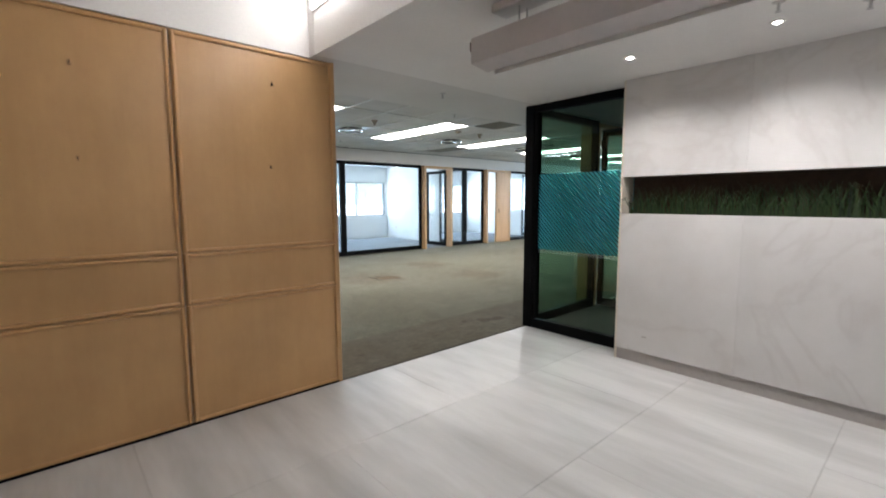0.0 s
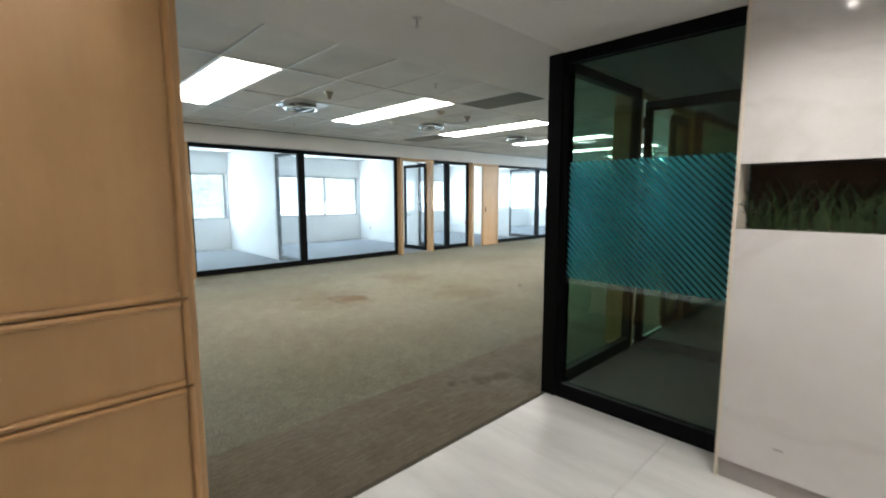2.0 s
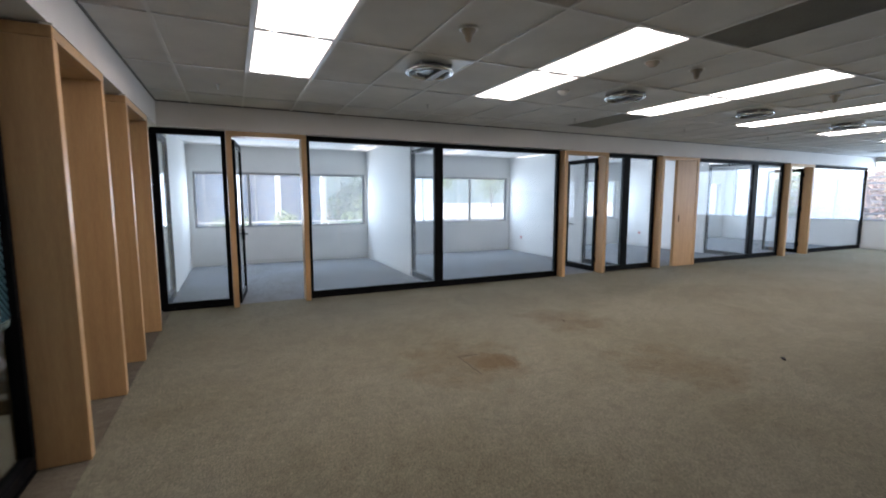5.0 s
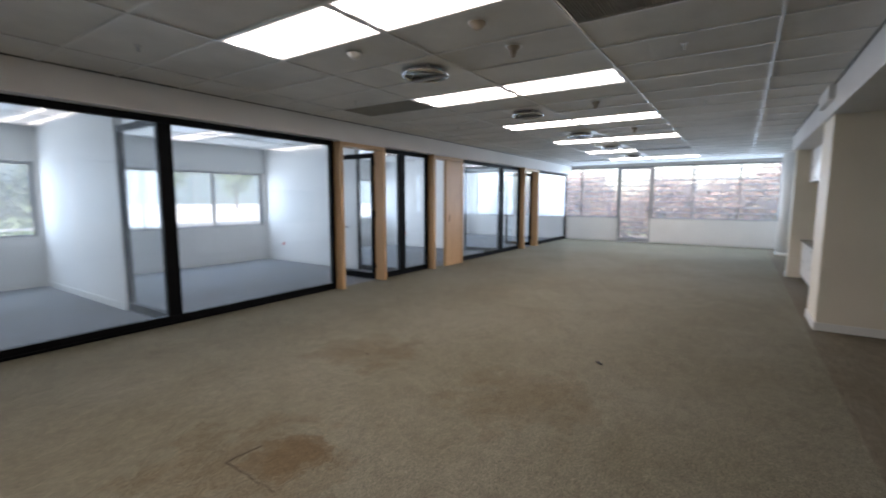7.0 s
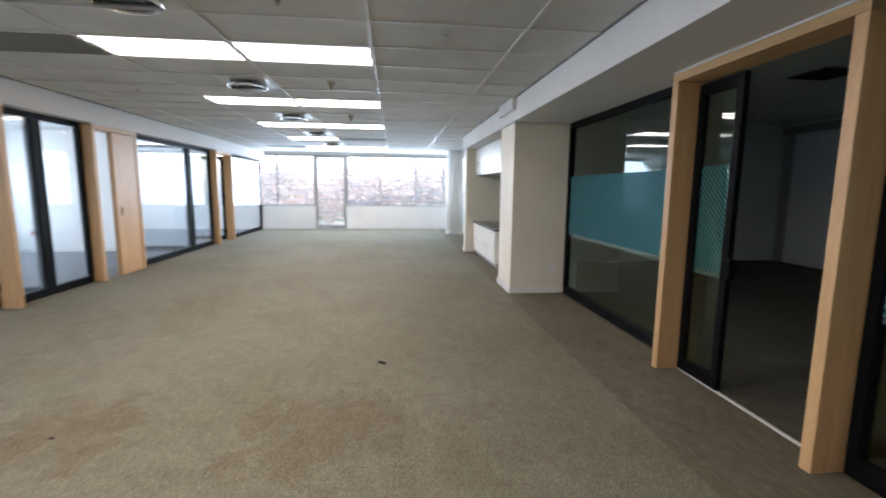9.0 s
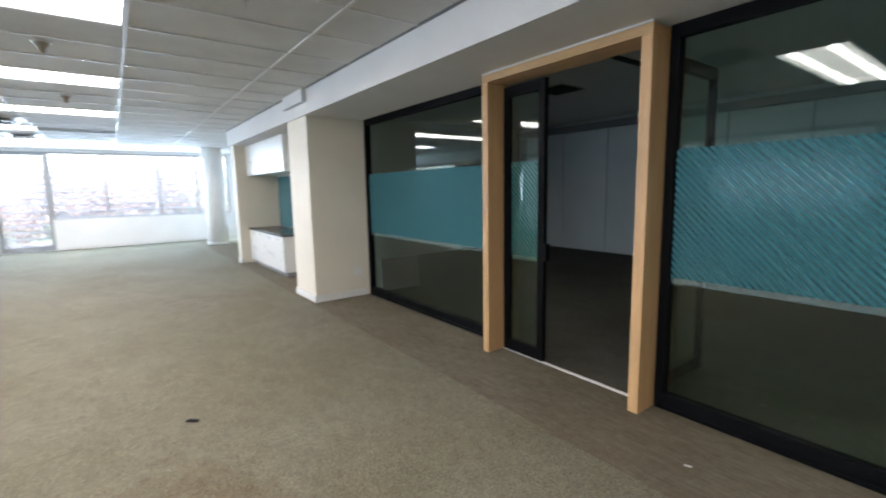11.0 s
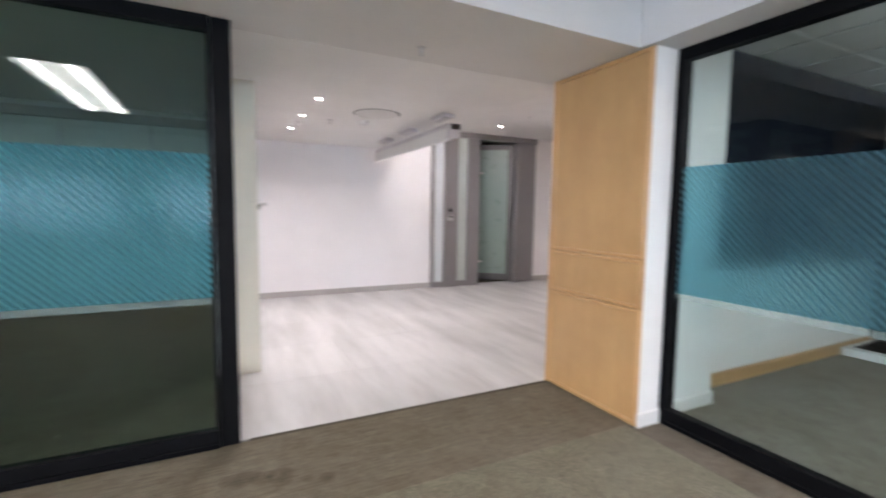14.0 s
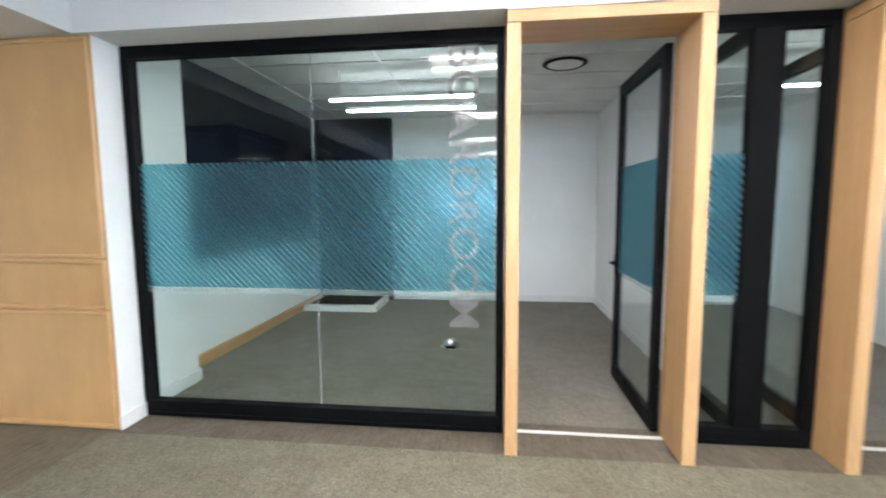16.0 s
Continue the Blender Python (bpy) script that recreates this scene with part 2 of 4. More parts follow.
STAINS = ((4.84, 6.90, 0.26, 0.95), (4.58, 6.98, 0.62, 0.6), (6.4, 7.75, 0.55, 0.62), (6.3, 6.1, 0.6, 0.55), (9.6, 7.95, 0.6, 0.2), (11.1, 7.5, 0.5, 0.2), (13.6, 6.4, 0.7, 0.3), (8.3, 6.9, 0.6, 0.12))
M_CARPET = carpet_mat("grey carpet", (0.108, 0.100, 0.072), (0.272, 0.257, 0.200), None, STAINS)
M_BORDER = carpet_mat("brown border carpet", (0.114, 0.100, 0.074), (0.208, 0.185, 0.142), (1.0, 18, 1), ((4.2, 3.71, 0.08, 0.75), (4.08, 3.75, 0.06, 0.6), (3.99, 3.79, 0.09, 0.75), (3.88, 3.82, 0.06, 0.6), (3.79, 3.87, 0.07, 0.75)), (0.42, 0.40, 0.37))
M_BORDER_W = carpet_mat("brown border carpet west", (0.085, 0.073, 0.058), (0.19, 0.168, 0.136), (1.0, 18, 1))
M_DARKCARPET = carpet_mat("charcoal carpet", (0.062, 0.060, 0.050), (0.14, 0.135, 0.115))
M_MEETCARPET = carpet_mat("grey brown carpet", (0.14, 0.13, 0.115), (0.275, 0.26, 0.23))
M_BLUECARPET = carpet_mat("blue grey carpet", (0.145, 0.156, 0.18), (0.29, 0.31, 0.345))
M_SEAM = plain("dark frayed pile", (0.095, 0.083, 0.062), 0.95, 0, 120, 0.3, 0.3, 0.1)
M_TILE = tile_mat("pale stone tile")
M_GROUT = plain("grey grout", (0.27, 0.26, 0.25), 0.8)
M_MARBLE = stone_mat("white marble", (0.62, 0.60, 0.58), (0.72, 0.705, 0.69), (0.47, 0.43, 0.41), 0.11)
M_SKIRTSTONE = plain("taupe stone skirting", (0.42, 0.39, 0.365), 0.4)
M_WALL = plain("white wall paint", (0.80, 0.79, 0.765), 0.65, 0, 60, 0.05, 0.06)
M_CREAM = plain("cream wall paint", (0.71, 0.65, 0.54), 0.65, 0, 60, 0.05, 0.06)
M_LOBBY = plain("white lobby paint", (0.84, 0.82, 0.815), 0.55, 0, 60, 0.04, 0.04)
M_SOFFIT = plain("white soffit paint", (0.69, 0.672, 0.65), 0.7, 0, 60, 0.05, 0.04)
M_SKIRT = plain("white skirting paint", (0.72, 0.71, 0.68), 0.45, 0, 40, 0.06, 0.03)
M_CEIL = plain("mineral ceiling tile", (0.70, 0.69, 0.67), 0.9, 0, 150, 0.14, 0.3, 0.2)
M_GRID = plain("white ceiling grid", (0.68, 0.675, 0.66), 0.42, 0, 30, 0.05, 0, 0.5)
M_DISH = plain("grey reflective diffuser dish", (0.30, 0.33, 0.315), 0.22, 0.55, 30, 0.08, 0.02)
M_CHROME = plain("polished chrome", (0.72, 0.72, 0.71), 0.13, 1.0, 30, 0.05, 0)
M_BLACK = plain("black aluminium", (0.004, 0.004, 0.0045), 0.55, 0.0, 30, 0.2, 0.03, 0.08)
M_OAK = oak("light oak", (0.46, 0.27, 0.12), (0.62, 0.39, 0.19))
M_OAKX = oak("light oak across", (0.46, 0.27, 0.12), (0.62, 0.39, 0.19), 'X')
M_PANEL = oak("oak veneer panel", (0.555, 0.332, 0.141), (0.595, 0.365, 0.162), 'Z', 0.965, 0.14, 0.34)
M_MOULD = oak("warm oak moulding", (0.56, 0.31, 0.125), (0.66, 0.40, 0.18), 'Z', 0.9, 0.1, 0.30)
M_FOLD = plain("grey movable wall laminate", (0.56, 0.56, 0.55), 0.5, 0, 40, 0.05, 0.03)
M_LOBBYCEIL = plain("white lobby ceiling paint", (0.80, 0.785, 0.765), 0.7, 0, 60, 0.05, 0.04)
M_SMOKE_WEST = glass_mat("pale green tinted glass", (0.86, 0.92, 0.905), 0.03, 0.45)
M_SMOKE_RETURN = glass_mat("deep green tinted glass", (0.58, 0.70, 0.64), 0.04, 0.6)
M_SMOKE = glass_mat("green tinted glass", (0.74, 0.87, 0.80), 0.055, 0.6)


# the pale translucent share imitates window glare and haze on the panes
def glare_glass(name, glare, edge=0.5, gloss=0.03):
    m = glass_mat(name, (0.95, 0.97, 0.98), gloss, edge)
    nt = m.node_tree
    out = nt.nodes["Material Output"].inputs[0]
    clean = out.links[0].from_socket
    tl = nt.nodes.new("ShaderNodeBsdfTranslucent")
    tl.inputs[0].default_value = (0.9, 0.93, 0.95, 1)
    mx = nt.nodes.new("ShaderNodeMixShader")
    f = ramp(nt, noise_tex(nt, coords(nt), 2.0, 4), (glare * 0.8,) * 3, (glare * 1.2,) * 3)
    nt.links.new(f, mx.inputs[0])
    nt.links.new(clean, mx.inputs[1])
    nt.links.new(tl.outputs[0], mx.inputs[2])
    nt.links.new(mx.outputs[0], out)
    return m


M_GLASS = glare_glass("clear glass with a faint veil of glare", 0.05, 0.6, 0.05)
M_GLARE = glare_glass("window glass with a veil of glare", 0.20)
M_GLARE_EAST = glare_glass("east window glass with a veil of glare", 0.24)
M_FROST = plain("frosted glass", (0.235, 0.31, 0.26), 0.3, 0, 20, 0.05, 0.02)
M_FROST_LIGHT = plain("pale frosted glass", (0.50, 0.55, 0.52), 0.3, 0, 20, 0.05, 0.02)
M_STRIP = plain("white frosted strip", (0.66, 0.70, 0.71), 0.3, 0, 20, 0.05, 0.02)
M_FILM = film_mat("teal stripe film", (0.18, 0.43, 0.465), cover=0.41, haze=0.25, sheen_mix=0.006, sheen_rough=0.12)
M_FILM_WEST = film_mat("blue stripe film on meeting room glass", (0.28, 0.48, 0.56), cover=0.10, haze=0.05, gap=(0.60, 0.80, 0.84), lift=0.20, sheen_mix=0.012, sheen_rough=0.2)
M_FILM_BACK = film_mat("teal stripe film seen from behind", (0.12, 0.40, 0.43), 0.042, -1.0, cover=0.34, haze=0.04, gap=(0.56, 0.78, 0.78), sheen_mix=0.008)
M_FILMEDGE = veil_mat("pale film edge", (0.42, 0.57, 0.55), 0.14)
M_LETTER = veil_mat("grey frosted lettering", (0.34, 0.33, 0.33), 0.24)
M_JOINT = veil_mat("clear joint strip", (0.7, 0.75, 0.75), 0.15)
M_PANELLIGHT = glow("lit diffuser", (1.0, 0.945, 0.92), PANEL)
nt = M_PANELLIGHT.node_tree
sep = nt.nodes.new("ShaderNodeSeparateXYZ")
nt.links.new(coords(nt), sep.inputs[0])
tube = maths(nt, 'POWER', maths(nt, 'ABSOLUTE', maths(nt, 'SINE', maths(nt, 'MULTIPLY', sep.outputs[0], 2 * math.pi / 0.605))), 14.0)
nt.links.new(maths(nt, 'MULTIPLY', maths(nt, 'ADD', maths(nt, 'MULTIPLY', tube, 3.1), 0.34), PANEL), nt.nodes["Principled BSDF"].inputs["Emission Strength"])
M_DOWNLIGHT = glow("lit downlight", (1.0, 0.92, 0.90), 10.0)
M_COVE = glow("added cove light strip", (1.0, 0.95, 0.96), COVE)
M_OFFICELIGHT = plain("white unlit diffuser", (0.78, 0.79, 0.8), 0.5, 0, 60, 0.03, 0.02)
M_LED = glow("white led bar", (0.9, 0.95, 1.0), 6.6)
M_STEEL = plain("brushed steel", (0.55, 0.54, 0.53), 0.35, 1.0, 80, 0.1, 0.05)
M_GREYMETAL = plain("grey painted metal", (0.26, 0.245, 0.245), 0.4, 0.2, 50, 0.08, 0.03)
M_DARKMETAL = plain("dark grey door metal", (0.12, 0.115, 0.11), 0.4, 0.2, 50, 0.1, 0.03)
M_VENT = plain("dark grey vent", (0.38, 0.365, 0.32), 0.8, 0, 80, 0.2, 0.05)
M_WHITEP = plain("white plastic", (0.70, 0.69, 0.66), 0.4, 0, 40, 0.05, 0.02)
M_BROWNP = plain("yellowed plastic", (0.34, 0.285, 0.225), 0.5, 0, 40, 0.1, 0.02)
M_RED = plain("red plastic", (0.55, 0.04, 0.03), 0.4)
M_LAMINATE = plain("white laminate", (0.74, 0.73, 0.70), 0.3, 0, 40, 0.04, 0.01)
M_GRANITE = plain("dark grey worktop", (0.055, 0.05, 0.046), 0.25, 0, 220, 0.4, 0.02)
M_TEALGLASS = plain("teal splashback glass", (0.05, 0.19, 0.22), 0.12, 0, 20, 0.06, 0)
M_NAVY = plain("dark navy wall paint", (0.009, 0.012, 0.020), 0.75, 0, 30, 0.15, 0, 0.06)
M_BAFFLE = plain("greyish white metal", (0.60, 0.57, 0.57), 0.4, 0.1, 30, 0.05, 0.02)
M_PLANTER = plain("rusty brown planter", (0.06, 0.032, 0.018), 0.8, 0, 30, 0.3, 0.1)
M_GRASS = leaf_mat("dark green blades", (0.005, 0.016, 0.005), (0.035, 0.065, 0.016))
M_LEAFG = leaf_mat("green leaves", (0.11, 0.17, 0.07), (0.26, 0.34, 0.16))
M_LEAFR = leaf_mat("red and olive leaves", (0.34, 0.19, 0.18), (0.36, 0.34, 0.27))
M_BARK = plain("bark", (0.16, 0.11, 0.08), 0.9, 0, 30, 0.3, 0.4)
M_LOUVRE = plain("white louvre paint", (0.78, 0.77, 0.75), 0.45)
M_ALU = plain("grey window aluminium", (0.36, 0.37, 0.38), 0.4, 0.3, 30, 0.06, 0.02)
M_PAVE = plain("pale paving", (0.55, 0.53, 0.50), 0.85, 0, 8, 0.15, 0.2)
M_LAWN = plain("lawn", (0.10, 0.15, 0.06), 0.95, 0, 12, 0.3, 0.5)
M_FACADE = plain("white facade render", (0.82, 0.81, 0.79), 0.8, 0, 12, 0.08, 0.1)
M_BLUEGLASS = plain("blue office glazing", (0.13, 0.19, 0.28), 0.1, 0, 4, 0.2, 0)
# pale bluish base colour carries the haze of distance
M_HILL = plain("distant hills with haze in the colour", (0.36, 0.43, 0.42), 0.95, 0, 0.5, 0.3, 0)

# ---- building helpers ----


def box(bm, x0, x1, y0, y1, z0, z1, bev=0.0):
    r = bmesh.ops.create_cube(bm, size=1)
    vs = r["verts"]
    bmesh.ops.scale(bm, vec=(x1 - x0, y1 - y0, z1 - z0), verts=vs)
    bmesh.ops.translate(bm, vec=((x0 + x1) / 2, (y0 + y1) / 2, (z0 + z1) / 2), verts=vs)
    if bev:
        es = list({e for v in vs for e in v.link_edges})
        bmesh.ops.bevel(bm, geom=es, offset=bev, segments=2, affect='EDGES', profile=0.5)
    return bm


def cyl(bm, r0, r1, z0, z1, x=0, y=0, n=24):
    r = bmesh.ops.create_cone(bm, cap_ends=True, segments=n, radius1=r0, radius2=r1, depth=z1 - z0)
    bmesh.ops.translate(bm, vec=(x, y, (z0 + z1) / 2), verts=r["verts"])
    return bm


def lathe(bm, prof, n=28):
    """A turned shape from (radius, height) pairs."""
    rings = []
    for r, z in prof:
        rings.append([bm.verts.new((r * math.cos(2 * math.pi * i / n), r * math.sin(2 * math.pi * i / n), z)) for i in range(n)])
    for a, b in zip(rings, rings[1:]):
        for i in range(n):
            bm.faces.new((a[i], a[(i + 1) % n], b[(i + 1) % n], b[i]))
    return bm


def mesh_of(name, bm, mat):
    me = bpy.data.meshes.new(name)
    bmesh.ops.recalc_face_normals(bm, faces=bm.faces)
    bm.to_mesh(me)
    bm.free()
    me.materials.append(mat)
    return me


def B():
    return bmesh.new()


def bx(*a, bev=0.0):
    return box(B(), *a, bev=bev)


def thing(name, m, label, category, group="", kind=""):
    ob = new(name)
    ob.empty_display_size = 0.2
    ob.matrix_basis = m
    return tagged(ob, label, category, group, kind)


def part(name, bm, mat, parent, label=""):
    ob = new(name, mesh_of(name, bm, mat))
    ob.parent = parent
    if label:
        ob["label"] = label
    return ob


def smooth(ob):
    for p in ob.data.polygons:
        p.use_smooth = True
    return ob


def solid(name, bm, mat, label, category, kind="structure", m=None):
    ob = new(name, mesh_of(name, bm, mat))
    if m is not None:
        ob.matrix_basis = m
    return tagged(ob, label, category, "", kind)


def wall_with_holes(bm, axis, p0, p1, u0, u1, z0, z1, holes):
    """A wall between planes p0 and p1 that runs from u0 to u1, with (u0, u1, z0, z1) holes side by side."""
    def add(a, b, c, d):
        if b - a > 1e-4 and d - c > 1e-4:
            box(bm, a, b, p0, p1, c, d) if axis == 'x' else box(bm, p0, p1, a, b, c, d)
    at = u0
    for h in sorted(holes):
        add(at, h[0], z0, z1)
        add(h[0], h[1], z0, h[2])
        add(h[0], h[1], h[3], z1)
        at = h[1]
    add(at, u1, z0, z1)
    return bm


S, C = 2.38, 2.675          # soffit and main ceiling heights
GX0, GY0, DX, DY = 2.90, 4.68, 0.605, 1.2

# ---- floors ----
solid("floor", bx(1.92, 19.8, 4.12, 10.32, -0.1, 0), M_CARPET, "worn grey loop carpet with brown stains", "floor")
solid("floor_border_south", bx(1.30, 19.8, 3.31, 4.118, -0.1, 0.0), M_BORDER, "dark brown streaked carpet border", "floor")
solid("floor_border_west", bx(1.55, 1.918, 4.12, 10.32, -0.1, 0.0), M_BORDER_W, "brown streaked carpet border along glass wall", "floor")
solid("floor_offices", bx(1.6, 19.8, 10.322, 14.6, -0.1, 0.0), M_BLUECARPET, "blue grey carpet in glazed offices", "floor")
solid("floor_boardroom", bx(-2.3, 1.548, 3.9, 7.93, -0.1, 0.0), M_MEETCARPET, "grey brown carpet in meeting room", "floor")
solid("floor_room_west", bx(-2.3, 1.548, 7.932, 10.3, -0.1, 0.0), M_MEETCARPET, "grey brown carpet in side room", "floor")
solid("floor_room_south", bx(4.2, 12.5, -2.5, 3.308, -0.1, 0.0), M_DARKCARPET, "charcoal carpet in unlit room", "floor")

# ---- ceilings ----
LIGHTS = [(0, 0), (0, 1), (4, 0), (4, 1), (8, 0), (8, 1), (12, 0), (12, 1), (16, 0), (16, 1), (20, 1), (24, 0), (24, 1)]
VENTS = [(8, 2), (5, -1), (20, 0), (24, 2)]
taken = {(i, j + 1) for i, j in LIGHTS} | {(i, j + 1) for i, j in VENTS}


def tiled_ceiling(name, x0, x1, y0, y1, z, ox, oy, skip, label):
    verts, faces = [], []

    def quad_box(a, b, c, d, e, f):
        k = len(verts)
        verts.extend([(a, c, e), (b, c, e), (b, d, e), (a, d, e), (a, c, f), (b, c, f), (b, d, f), (a, d, f)])
        faces.extend([(k + 3, k + 2, k + 1, k), (k + 4, k + 5, k + 6, k + 7), (k, k + 1, k + 5, k + 4), (k + 1, k + 2, k + 6, k + 5), (k + 2, k + 3, k + 7, k + 6), (k + 3, k, k + 4, k + 7)])
    g = 0.011
    i0, i1 = math.floor((x0 - ox) / DX), math.ceil((x1 - ox) / DX)
    j0, j1 = math.floor((y0 - oy) / DY), math.ceil((y1 - oy) / DY)
    for i in range(i0, i1):
        for j in range(j0, j1):
            if (i, j) in skip:
                continue
            a, b = max(x0, ox + i * DX + g), min(x1, ox + (i + 1) * DX - g)
            c, d = max(y0, oy + j * DY + g), min(y1, oy + (j + 1) * DY - g)
            if b - a > 0.02 and d - c > 0.02:
                dz = 0.0015 * ((i * 7 + j * 13) % 3)
                quad_box(a, b, c, d, z + 0.008 + dz, z + 0.03)
    me = bpy.data.meshes.new(name)
    me.from_pydata(verts, [], faces)
    me.materials.append(M_CEIL)
    ob = tagged(new(name, me), label, "ceiling", "", "structure")
    bm = B()
    for i in range(i0, i1 + 1):
        x = ox + i * DX
        if x0 < x < x1:
            box(bm, x - 0.012, x + 0.012, y0, y1, z, z + 0.012)
    for j in range(j0, j1 + 1):
        y = oy + j * DY
        if y0 < y < y1:
            box(bm, x0, x1, y - 0.012, y + 0.012, z - 0.0008, z + 0.0112)
    solid(name + "_grid", bm, M_GRID, "white steel grid of the suspended ceiling", "ceiling")
    return ob


tiled_ceiling("ceiling_main", 1.92, 19.8, 4.085, 10.1, C, GX0, GY0, taken, "grey mineral tiles of the suspended office ceiling")
tiled_ceiling("ceiling_boardroom", -2.2, 1.6, 3.9, 7.93, 2.62, -2.0, 4.3, set(), "grey mineral tile ceiling of meeting room")
tiled_ceiling("ceiling_room_west", -2.2, 1.6, 7.95, 10.25, 2.62, -2.0, 4.3, set(), "grey mineral tile ceiling of side room")
OFFICE_LIGHTS = [(1, 1), (4, 1), (8, 1), (11, 1), (15, 1), (18, 1), (22, 1), (26, 1)]
tiled_ceiling("ceiling_offices", 1.8, 19.8, 10.36, 14.5, 2.62, 2.1, 10.6, set(OFFICE_LIGHTS), "pale tile ceiling of glazed offices")
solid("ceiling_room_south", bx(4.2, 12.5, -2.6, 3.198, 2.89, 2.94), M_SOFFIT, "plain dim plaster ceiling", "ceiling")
# never in view, added to stop daylight leaking in above the ceilings
solid("unseen_roof_slab", bx(-4, 20.2, -4, 15, 2.95, 3.2), M_SOFFIT, "unseen slab over the floor that keeps daylight out", "ceiling")
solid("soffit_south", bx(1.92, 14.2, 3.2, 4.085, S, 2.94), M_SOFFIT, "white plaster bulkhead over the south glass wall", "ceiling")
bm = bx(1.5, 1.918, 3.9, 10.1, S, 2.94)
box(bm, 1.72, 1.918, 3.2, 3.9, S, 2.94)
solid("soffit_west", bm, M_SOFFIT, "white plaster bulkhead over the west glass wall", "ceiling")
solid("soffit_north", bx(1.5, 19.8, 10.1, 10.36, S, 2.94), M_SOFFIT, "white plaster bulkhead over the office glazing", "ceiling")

tiled_ceiling("ceiling_east_bay", 14.2, 19.8, 2.9, 4.085, C, GX0, GY0, set(), "grey mineral tiles by the round column")
# dark strips that draw the shadow line round the suspended ceiling
M_EDGESHADE = plain("dark ceiling edge shade", (0.15, 0.145, 0.135), 0.6)
for n, e in enumerate(((1.935, 19.8, 10.083, 10.099), (1.935, 14.2, 4.086, 4.102), (1.919, 1.934, 4.086, 10.099))):
    solid("trim_edge_shadow_%d" % (n + 1), bx(*e, C - 0.004, C + 0.011), M_EDGESHADE, "thin dark strip for the shadow line at the ceiling's edge", "trim")
# lobby ceiling, stepping up towards the entrance
LC = 2.78
bm = B()
box(bm, 1.72, 4.2, -1.2, 3.198, S, LC + 0.06)
box(bm, -3.2, 1.72, -1.2, 3.31, LC, LC + 0.06)
solid("ceiling_lobby", bm, M_LOBBYCEIL, "smooth white plaster lobby ceiling with a step", "ceiling")

# ---- walls ----
E_SILL, E_TOP = 0.80, 2.60
bm = B()
wall_with_holes(bm, 'y', 19.8, 20.05, 2.8, 14.75, -0.1, 2.95, [(3.0, 7.38, E_SILL, E_TOP), (7.38, 8.46, 0.0, E_TOP), (8.46, 14.2, E_SILL, E_TOP)])
solid("wall_east", bm, M_WALL, "white painted wall below a long window strip", "wall")
N_SILL, N_TOP = 0.815, 2.07
bm = B()
wall_with_holes(bm, 'x', 14.5, 14.75, 1.5, 20.05, -0.1, 2.95, [(1.95, 5.74, N_SILL, N_TOP), (5.90, 9.98, N_SILL, N_TOP), (10.14, 14.3, N_SILL, N_TOP), (14.55, 19.6, N_SILL, N_TOP)])
solid("wall_north", bm, M_WALL, "white office wall with wide windows", "wall")
for i, x in enumerate((5.82, 10.06, 14.38)):
    solid("wall_office_%d" % (i + 1), bx(x - 0.05, x + 0.05, 11.47, 14.5, 0, 2.64), M_WALL, "white partition wall between offices", "wall")
solid("wall_office_west", bx(1.5, 1.86, 11.47, 14.5, 0, 2.94), M_WALL, "white end wall of the corner office", "wall")
solid("wall_kitchen_fin", bx(9.735, 10.47, 3.2, 4.055, 0, S), M_CREAM, "cream painted pier beside the kitchenette", "wall")
solid("wall_kitchen_end", bx(13.95, 14.2, 2.9, 4.03, 0, 2.94), M_CREAM, "cream painted end wall of the kitchenette", "wall")
solid("wall_kitchen_back", bx(10.47, 13.95, 3.1, 3.2, 0, 2.94), M_CREAM, "cream wall behind the kitchenette", "wall")
solid("wall_south_east", bx(14.2, 20.05, 2.8, 2.9, 0, 2.94), M_WALL, "white plain wall", "wall")
bm = bx(-3.2, 1.88, 3.312, 3.90, 0, S)
box(bm, -3.2, 1.72, 3.285, 3.9, S + 0.001, 2.95)
box(bm, 1.66, 1.879, 3.9, 4.17, 0, S)
solid("wall_reception", bm, M_WALL, "thick white wall behind the timber panelling", "wall")
solid("wall_boardroom_nib", bx(1.08, 1.60, 3.9, 4.13, 0, 2.62), M_WALL, "white column nib in the meeting room", "wall")
solid("wall_boardroom_west", bx(-2.3, -2.12, 3.9, 10.3, 0, 2.64), M_WALL, "white end wall of the meeting room", "wall")
solid("wall_boardroom_north", bx(-2.12, 0.55, 7.90, 7.98, 0, 2.64), M_WALL, "white wall between meeting rooms", "wall")
solid("wall_west_room_north", bx(-2.3, 1.6, 10.25, 10.32, 0, 2.94), M_WALL, "white wall of the side room", "wall")
solid("wall_navy", bx(-1.94, 1.075, 3.906, 3.93, 0.93, 2.615), M_NAVY, "dark navy painted upper wall in meeting room", "wall")
solid("wall_navy_end", bx(-2.115, -1.95, 3.94, 5.02, 0.02, 2.615), M_NAVY, "dark navy recessed panel on meeting room wall", "wall")
solid("wall_lobby_south", bx(0.92, 4.2, -1.2, -1.1, 0, LC), M_LOBBY, "plain white lobby wall", "wall")
bm = B()
box(bm, -3.2, -1.32, -1.2, -1.1, 0, LC)
box(bm, -3.3, -3.2, -1.2, 3.9, 0, 2.94)
solid("wall_lobby_west", bm, M_LOBBY, "plain white lobby wall", "wall")
bm = B()
box(bm, -1.6, 1.1, -3.1, -3.0, 0, LC)
box(bm, -1.7, -1.6, -3.1, -1.2, 0, LC)
box(bm, 1.1, 1.2, -3.1, -1.2, 0, LC)
